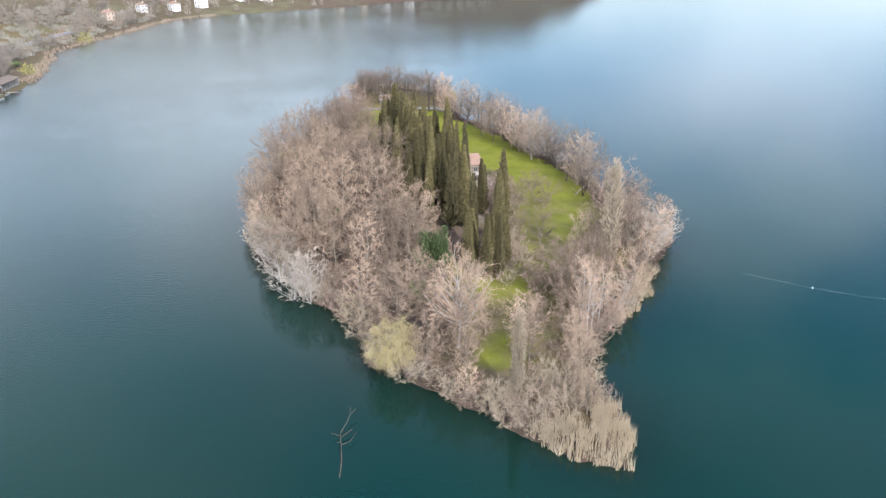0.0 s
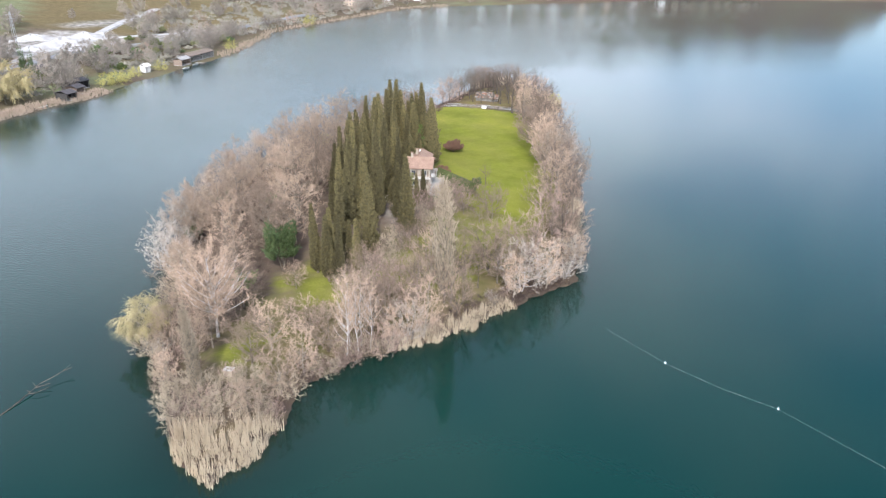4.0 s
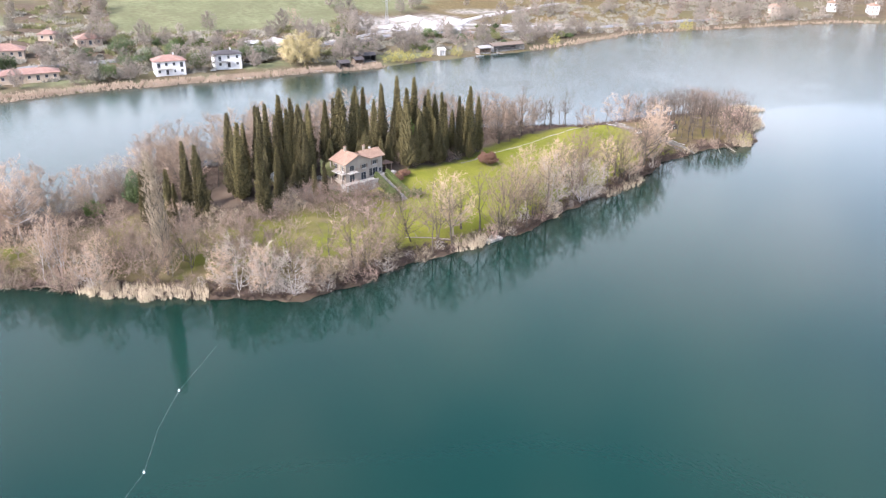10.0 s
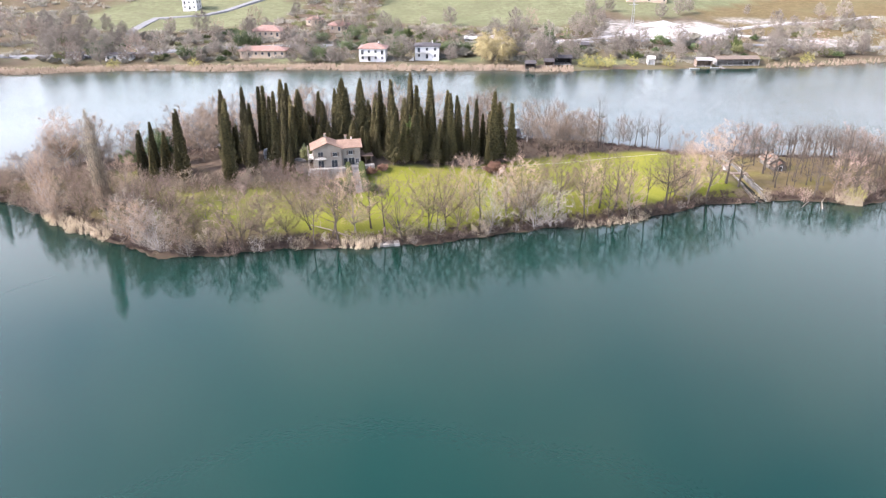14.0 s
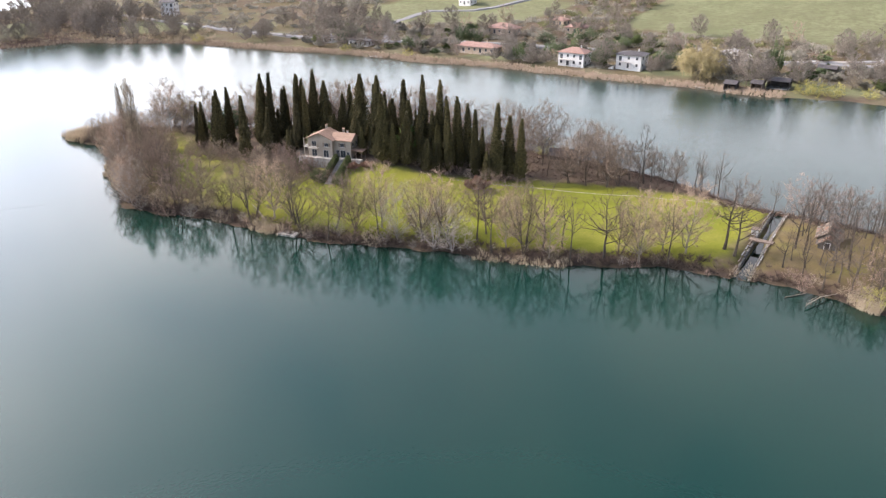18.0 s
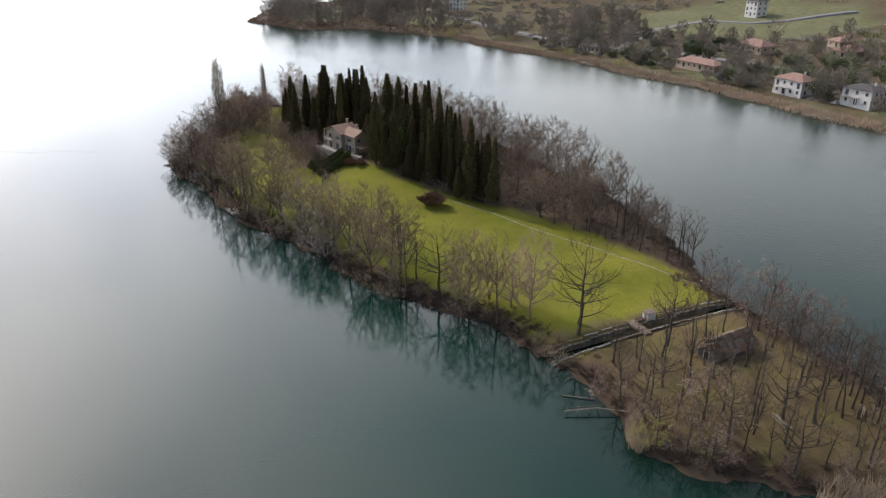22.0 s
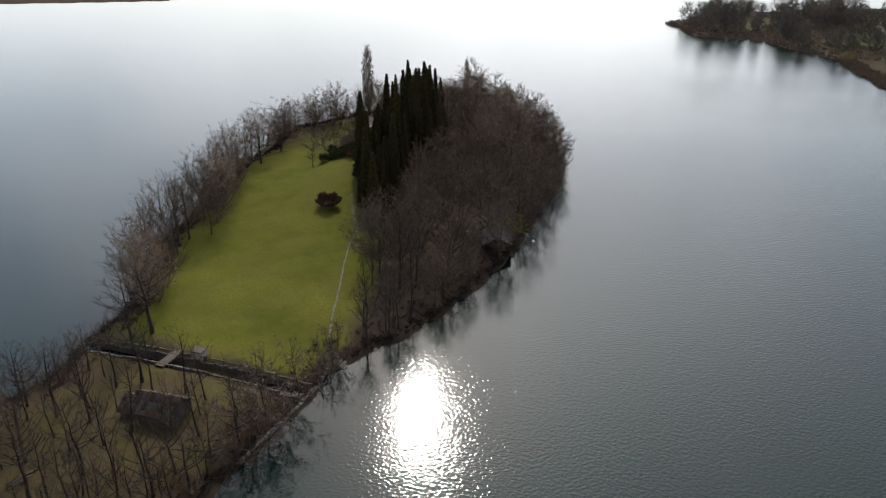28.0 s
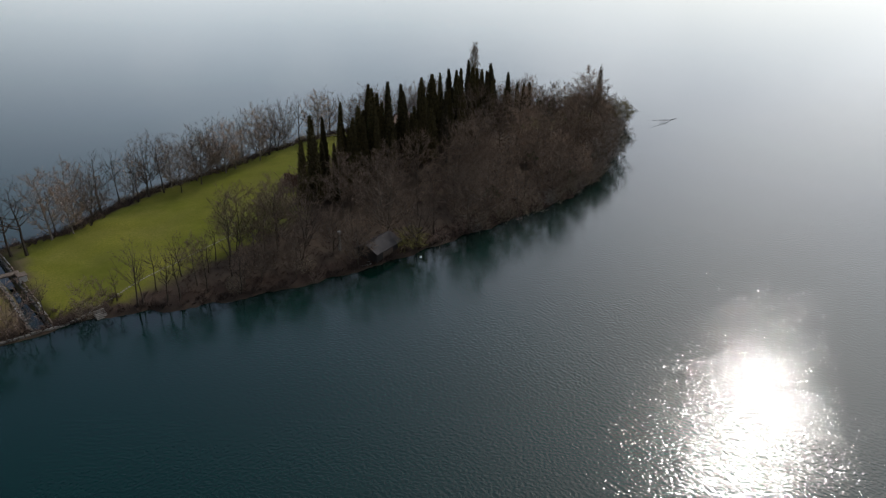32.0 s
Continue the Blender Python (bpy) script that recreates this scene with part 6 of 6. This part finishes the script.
def shed(x, y, rz, w, d, h, roof, walls, label, open_front=True, name="shed"):
    ob = thing(name, pose(x, y, max(0.1, ground_at(x, y)), 0, 0, rz), label, "shed")
    part("roof", gable_roof(-w / 2, w / 2, -d / 2, d / 2, h, h + 0.9, "x", 0.4), roof, ob)
    n = max(2, int(w / 2.4))
    for i in range(n + 1):
        for yy in (-d / 2 + 0.1, d / 2 - 0.1):
            part("post", box(-w / 2 + i * w / n - 0.09, yy - 0.09, -2.0, -w / 2 + i * w / n + 0.09, yy + 0.09, h), walls, ob)
    part("back_wall", box(-w / 2 + 0.1, d / 2 - 0.3, -0.3, w / 2 - 0.1, d / 2 - 0.2, h), walls, ob)
    part("floor_deck", box(-w / 2, -d / 2, 0.1, w / 2, d / 2, 0.25), "wood_grey", ob)
    for s in (-1, 1):
        part("side_wall", box(s * (w / 2 - 0.16) - 0.05, -d / 2 + 0.3, -0.3, s * (w / 2 - 0.16) + 0.05, d / 2 - 0.35, h - 0.1), walls, ob)
    return ob


shed(-169.5, 220.3, 92, 4.4, 6.0, 2.9, "slate", "dark", "dark boathouse on posts over the water", name="boat_shed")
shed(-174.5, 229, 92, 4.0, 6.0, 2.9, "slate", "wood", "brown boathouse on posts over the water", name="boat_shed")
shed(-181.5, 235.5, 92, 8, 6.5, 3.2, "slate", "dark", "dark open boat shed at the shore", name="boat_shed")
shed(-214.5, 247, 88, 7, 5, 2.4, "slate", "wood", "low brown shed in the meadow")
shed(-199, 185.5, 92, 7, 4, 2.3, "wood", "wood", "brown wooden pergola shed in a garden")
shed(-184.5, 277, 92, 3.0, 3.0, 3.0, "stone_pale", "white_wall", "small pale hut at the shore", name="small_hut")
shed(-184.5, 301, 95, 7, 5, 3.0, "wood_grey", "wood", "brown lakeside pavilion on posts", name="pavilion")
shed(-190, 317, 97, 20, 8, 3.0, "wood", "wood_grey", "long lakeside pavilion with dark roof and brown posts", name="pavilion")
shed(-226, 190, 90, 6, 3, 1.8, "white_wall", "white_wall", "small white caravan shed in the meadow")
for x, y, a in ((-164.2, 112.5, 100), (-165.5, 116.5, 85), (-163.0, 95, 95), (-164.5, 176, 95), (-168.5, 208, 80), (-178.0, 296, 95), (-181.0, 306, 100), (-151, 53, 95)):
    rowing_boat(x, y, a, "small pale boat moored on the far shore", "white_wall", 4.6)
for x, y in ((-164.0, 138.0), (-165.0, 171.5), (-161.5, 110.0), (-181.0, 309.0), (-150.5, 50.0)):
    j = thing("jetty", pose(x, y, 0, 0, 0, 4), "small wooden jetty on the far shore", "jetty")
    for i in range(10):
        part("plank", box(-2.5 + i * 0.55, -0.7, 0.5, -2.0 + i * 0.55, 0.7, 0.57), "wood_grey", j)
    for s in (-0.6, 0.6):
        for q in (-2.0, 0.3, 2.6):
            part("post", box(q - 0.09, s - 0.09, -2.5, q + 0.09, s + 0.09, 0.95), "wood", j)

# town on the northern shore
rt = random.Random(12)
for x, y in ((-212, 610), (-196, 640), (-172, 662), (-150, 684), (-130, 697), (-112, 712), (-88, 728), (-66, 750), (-44, 772), (-20, 796), (-232, 580), (-238, 545)):
    villa("town_house", x - 16, y + 30 + rt.uniform(0, 30), -40 + rt.uniform(-25, 25), rt.uniform(7, 10), rt.uniform(6, 8), rt.choice((2, 2, 3)), rt.choice(("white_wall", "white_wall", "ochre_wall")), rt.choice(("tile_red", "tile")), "pale lakeside town house with tiled roof", balcony_side=False)


def ribbon(name, pts, width, mat, label, lift=0.12, cat="road"):
    """A road that follows the ground."""
    V, F = [], []
    dense = []
    for a, c in zip(pts, pts[1:]):
        n = max(1, int(math.hypot(c[0] - a[0], c[1] - a[1]) / 5))
        dense += [(a[0] + (c[0] - a[0]) * i / n, a[1] + (c[1] - a[1]) * i / n) for i in range(n)]
    dense.append(pts[-1])
    for i, (x, y) in enumerate(dense):
        a, c = dense[max(0, i - 1)], dense[min(len(dense) - 1, i + 1)]
        t = Vector((c[0] - a[0], c[1] - a[1], 0)).normalized()
        nrm = Vector((-t.y, t.x, 0)) * (width / 2)
        z = max(ground_at(x + k * nrm.x, y + k * nrm.y) for k in (-1.4, 0, 1.4)) + lift
        for s in (-1, 1):
            V.append((x + s * nrm.x, y + s * nrm.y, z))
        for s in (-1, 1):
            V.append((x + s * nrm.x * 1.25, y + s * nrm.y * 1.25, z - 0.9))
    for i in range(len(dense) - 1):
        k = 4 * i
        F += [(k, k + 4, k + 5, k + 1), (k + 2, k + 6, k + 4, k), (k + 1, k + 5, k + 7, k + 3)]
    return tagged(part(name, (V, F), mat), label, cat, kind="structure")


LAKE_ROAD = [(-160, -110), (-166, -60), (-171, -5), (-184, 30), (-197, 61), (-207, 100), (-214, 140), (-216, 190), (-226, 235), (-240, 285), (-238, 330), (-236, 370), (-248, 430), (-250, 520)]
ribbon("road", LAKE_ROAD, 6.0, "asphalt", "grey asphalt lake road")
ribbon("track", [(-240, 285), (-256, 320), (-275, 336), (-300, 380), (-330, 440)], 5.0, "gravel_pale", "pale gravel track past the quarry")
ribbon("track", [(-226, 230), (-247, 267), (-262, 330), (-252, 380)], 4.0, "gravel_pale", "pale gravel track through the meadow")
ribbon("track", [(-184, 30), (-230, 0), (-268, -2), (-281, 24), (-328, 51)], 5.0, "asphalt", "grey road climbing the hill")
ribbon("track", [(-160, -110), (-156, -125), (-153, -169)], 4.0, "gravel_pale", "pale gravel lane to the tall house")
V, F = [], []
for i in range(60):
    p = Vector((*[a + (c - a) * (i / 59) for a, c in zip((-171, -5), (-207, 100))], 0))
    p.x += 3.6
    p.z = ground_at(p.x, p.y) + 0.2
    tube_into(V, F, p - UP * 0.6, p + UP * 0.9, 0.08, 0.08, 4)
    if i:
        tube_into(V, F, last + UP * 0.8, p + UP * 0.8, 0.14, 0.14, 4)
    last = p
tagged(part("guard_rail", (V, F), "metal"), "grey metal guard rail along the lake road", "guard rail")

# quarry heaps
rq = random.Random(21)
for i, (x, y, sx, sy, h) in enumerate(((-262, 300, 14, 24, 3.6), (-258, 278, 9, 12, 2.2), (-270, 322, 12, 12, 2.6), (-252, 318, 7, 8, 1.5), (-246, 292, 5, 6, 1.2), (-233, 203, 6, 10, 2.4), (-240, 190, 5, 7, 1.8), (-284, 300, 9, 14, 2.4))):
    V, F = [], []
    n, m2 = 22, 9
    for j in range(m2 + 1):
        for k in range(n):
            a, f = 2 * math.pi * k / n, j / m2
            w = 1 + 0.22 * math.sin(3 * a + i) + 0.1 * math.sin(7 * a + 2 * i)
            V.append((sx * f * w * math.cos(a), sy * f * w * math.sin(a), h * (1 - f) ** 0.9 * (1 + 0.15 * math.sin(5 * a + 4 * f + i)) - 0.8 * f + rq.uniform(-0.15, 0.15)))
    for j in range(m2):
        for k in range(n):
            F.append((j * n + k, (j + 1) * n + k, (j + 1) * n + (k + 1) % n, j * n + (k + 1) % n))
    tagged(part("chalk_mound", (V, F), "gravel_pale", at=pose(x, y, ground_at(x, y))), "large heap of white gravel and chalk", "gravel heap", kind="")
mast = thing("power_mast", pose(-270, 280, ground_at(-270, 280)), "slim pale metal power mast", "mast")
V, F = [], []
for sx in (-1, 1):
    for sy in (-1, 1):
        tube_into(V, F, Vector((sx * 0.8, sy * 0.8, -0.5)), Vector((sx * 0.25, sy * 0.25, 17)), 0.09, 0.07, 4)
for i in range(9):
    z, k = 1 + i * 1.8, 0.8 - 0.55 * (1 + i * 1.8) / 17
    for a, c in (((-1, -1), (1, -1)), ((1, -1), (1, 1)), ((1, 1), (-1, 1)), ((-1, 1), (-1, -1))):
        tube_into(V, F, Vector((a[0] * k, a[1] * k, z)), Vector((c[0] * k, c[1] * k, z + 0.9)), 0.05, 0.05, 3)
part("lattice", (V, F), "metal", mast)
V, F = [], []
for z in (13.5, 15.5):
    tube_into(V, F, Vector((0, -2.4, z)), Vector((0, 2.4, z)), 0.1, 0.1, 4)
part("cross_arm", (V, F), "metal", mast)

# trees of the far shore
plant("farwillow", -181, 203.5, 14.0, label="large yellow weeping willow on the far shore")
plant("farwood", -196, 213, 17.5)
plant("farwood", -180, 223.5, 15.0, label="tall leafless pinkish tree on the far shore")
plant("farwood", -179, 229, 13.0)
plant("farpale", -189, 240.5, 12.0)
plant("farwood", -193, 260, 11.0)
plant("farwood", -196, 307, 12.0)
plant("farpale", -171.5, 128.5, 9.5, label="rounded pale leafless tree beside a lakeside villa")
plant("farwood", -176, 114, 8.0)
plant("farwood", -181, 183, 7.0)
plant("farwood", -172.5, 108, 6.0)
for x, y, h in ((-176, 246, 5), (-175.5, 251, 5.5), (-177, 257, 5), (-182, 268, 4), (-152, 30, 4), (-158, 66, 4), (-196, 352, 5), (-130, -62, 4.5), (-222, 470, 6), (-183, 285, 4.5)):
    plant("yellow", x, y, h, label="yellow-green spring shrub on the far shore")
for i, (x, y, s, h) in enumerate(((-190, 79, 3.6, 10), (-193, 84, 3, 9), (-216, 112, 4.5, 6), (-221, 127, 4.2, 8), (-180.5, 158, 4.2, 9.5), (-196, 181, 4, 7), (-197, 186.5, 4, 7.5), (-197, 192, 4, 7), (-200, 198, 3, 6.5), (-174, 121, 3.6, 9), (-190, 130, 4.5, 9), (-196, 138, 4, 8), (-228, 131, 5, 7), (-188, 77, 2.2, 12), (-190, 80, 2.0, 11), (-205, 150, 4, 7), (-172, 62, 3.0, 6), (-168, 13, 3.5, 7), (-174, 15, 4, 9), (-172, 55, 3, 7), (-200, 228, 1.5, 15), (-199, 231, 1.3, 12), (-222, 152, 4, 6))):
    evergreen("evergreen_tree", x, y, s, s, h, "laurel", "dark evergreen tree in a lakeside garden", 500 + i, 700, cat="tree")
rf = random.Random(33)
STRIP = [(-140, -60), (-153, 0), (-166, 60), (-176, 130), (-182, 200), (-190, 280), (-200, 345), (-225, 400), (-235, 500), (-228, 600), (-330, 600), (-330, -60)]
keep_clear = [(-182, 145, 13), (-188, 171, 12), (-184, 91, 14), (-227, 80, 12), (-184, 301, 9), (-190, 317, 14), (-181, 203, 6)]
fieldsafe = FIELDS + CHALK


def far_ok(x, y, s):
    return all(math.hypot(x - a, y - c) > d for a, c, d in keep_clear) and all(float(signed(p, x, y)) < 1 for p in fieldsafe) and all(abs((x - a[0]) * (c[1] - a[1]) - (y - a[1]) * (c[0] - a[0])) / math.hypot(c[0] - a[0], c[1] - a[1]) > 6 or not min(a[1], c[1]) <= y <= max(a[1], c[1]) for a, c in zip(LAKE_ROAD, LAKE_ROAD[1:]))


for x, y in scatter(STRIP, 8.6, rf, 0, lambda x, y, s: (x > -236 or float(waves(x, y, 40, 1.7)) > 0.35) and far_ok(x, y, s), 2700):
    rng.seed(int(x * 7 + y * 13))
    plant(choose(rng, (("farwood", 5), ("farpale", 2.5), ("shrub", 1))), x, y, rng.uniform(4.5, 12))
# mostly pale-barked trees on the point: distance haze put into their colour
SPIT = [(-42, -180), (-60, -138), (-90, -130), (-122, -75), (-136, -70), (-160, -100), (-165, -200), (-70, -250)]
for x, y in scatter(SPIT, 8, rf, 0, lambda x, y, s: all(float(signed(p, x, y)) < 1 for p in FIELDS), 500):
    plant(choose(rng, (("farwood", 1), ("farpale", 5))), x, y, rng.uniform(8, 16), label="leafless grey tree on the reedy point, kept pale for haze")
for x, y in scatter([(-240, 520), (-225, 610), (-190, 655), (-100, 725), (-10, 805), (60, 835), (60, 900), (-300, 760), (-330, 520)], 9, rf, 0, None, 900):
    plant("northwood", x, y, rng.uniform(6, 11))


# rounded bushes and hedges between the gardens
BUSH = []
for i, mat in enumerate(("scrub", "scrub", "scrub_olive", "laurel", "hedge")):
    V, F = [], []
    for k in range(4):
        tube_into(V, F, Vector((0, 0, -0.5)), Vector((0.7 * math.cos(1.6 * k), 0.7 * math.sin(1.6 * k), 1.4)), 0.09, 0.03, 4)
    BUSH.append((mesh_of("bush_foliage", *leafy(600 + i, 420, 2.3, 2.0, 3.0, 0.6, 0.24, 0.35), mat), mesh_of("bush_stems", V, F, "bark"), mat))
far_bushes = scatter([(-150, -20), (-166, 60), (-172, 110), (-178, 160), (-184, 240), (-196, 330), (-215, 380), (-262, 380), (-250, 300), (-236, 240), (-236, 160), (-232, 60), (-200, -20)], 5.6, rf, 0, far_ok, 800)
for x, y in far_bushes:
    f, st, mat = BUSH[choose(rf, ((0, 4), (1, 4), (2, 3), (3, 2), (4, 2)))]
    text = {"scrub": "leafless grey-brown bush in a lakeside garden", "scrub_olive": "olive-green budding bush in a lakeside garden", "laurel": "dark evergreen bush in a lakeside garden", "hedge": "dull green bush in a lakeside garden"}[mat]
    k = rf.uniform(0.6, 1.5)
    bush = thing("garden_bush", pose(x, y, ground_at(x, y), 0, 0, rf.uniform(0, 360)) @ Matrix.Diagonal((k * rf.uniform(0.8, 1.3), k, k * rf.uniform(0.7, 1.1), 1)), text, "bush")
    part("foliage", f, "", bush)
    part("stem", st, "", bush)


def scrub(name, poly, n, tall, label, mat, width=0.26, per=13, seed=1, gate=0.0):
    """Tangled scrub: many short stems over a stretch of land."""
    r = random.Random(seed)
    xs, ys = [p[0] for p in poly], [p[1] for p in poly]
    c = np.array([(r.uniform(min(xs), max(xs)), r.uniform(min(ys), max(ys))) for _ in range(n)])
    ok = (signed(poly, c[:, 0], c[:, 1]) > 0) & (waves(c[:, 0], c[:, 1], 26, seed) > gate)
    for p in fieldsafe:
        ok &= signed(p, c[:, 0], c[:, 1]) < 0.5
    c = c[ok]
    z = height(c[:, 0], c[:, 1])
    V, F = [], []
    for (x, y), zz in zip(c, z):
        k = r.uniform(0.5, 1.3)
        for _ in range(per):
            d = (UP + rand_dir(r, 1.0) * 0.9).normalized()
            p = Vector((x, y, zz)) + rand_dir(r, 1.0) * r.uniform(0, 2.3)
            spike_into(V, F, p, p + d * tall * k * r.uniform(0.6, 1.2), width * r.uniform(0.7, 1.3))
    return tagged(part(name, (V, F), mat), label, "scrub", kind="stuff")


scrub("scrub", [(-170, -20), (-200, 60), (-215, 130), (-222, 230), (-262, 262), (-270, 130), (-330, 126), (-330, 80), (-256, 60), (-235, 15), (-230, -40)], 6500, 2.2, "grey-brown bramble scrub on the slope", "scrub", seed=2, gate=0.12)
scrub("scrub", [(-172, 60), (-182, 200), (-188, 300), (-236, 360), (-222, 200), (-206, 90)], 2400, 2.2, "brown hedges and scrub between gardens", "scrub", seed=5, gate=-0.1)
scrub("scrub", [(-205, 340), (-228, 420), (-228, 620), (-320, 620), (-320, 400), (-250, 350)], 1500, 3.0, "grey-brown scrub along the northern shore", "scrub", seed=7, gate=-0.2)
# light reed tone on this scrub paints in the haze over the point
scrub("scrub", [(-40, -185), (-60, -133), (-90, -126), (-128, -66), (-142, -60), (-175, -120), (-150, -260)], 1200, 2.6, "pale scrub on the reedy point, lightened for haze", "reed", seed=9, gate=-0.6)

scrub("scrub", [(-150, -120), (-168, -20), (-190, 30), (-235, 10), (-262, 60), (-340, 40), (-420, -80), (-330, -220), (-170, -210)], 4200, 2.6, "grey-green scrub and brambles on the southern hillside", "scrub", 0.3, 13, 11, 0.0)
scrub("scrub", [(-215, 130), (-225, 230), (-262, 262), (-330, 262), (-430, 262), (-440, 126), (-330, 80), (-262, 78)], 2200, 2.6, "olive scrub along the meadow hedges", "scrub_olive", 0.3, 13, 13, 0.05)


def shore_reeds(y0, y1, n, lo, hi, tall, seed):
    r = random.Random(seed)
    c = np.array([(r.uniform(-270, -30), r.uniform(y0, y1)) for _ in range(n)])
    s = signed(WEST, c[:, 0], c[:, 1]) + 1.8 * waves(c[:, 0], c[:, 1], 37, 0.3)
    c = c[(s > lo) & (s < hi)]
    return reed_bed("reed_bed", [tuple(v) for v in c], tall, "straw-coloured reed belt along the far shore", "reed_far", 0.09, 6, 0.3)


shore_reeds(-66, 240, 95000, -3.0, 6.5, 1.7, 41)
shore_reeds(330, 640, 26000, -2.5, 3.5, 2.2, 42)
shore_reeds(-205, -66, 18000, -2.5, 3.5, 2.0, 43)
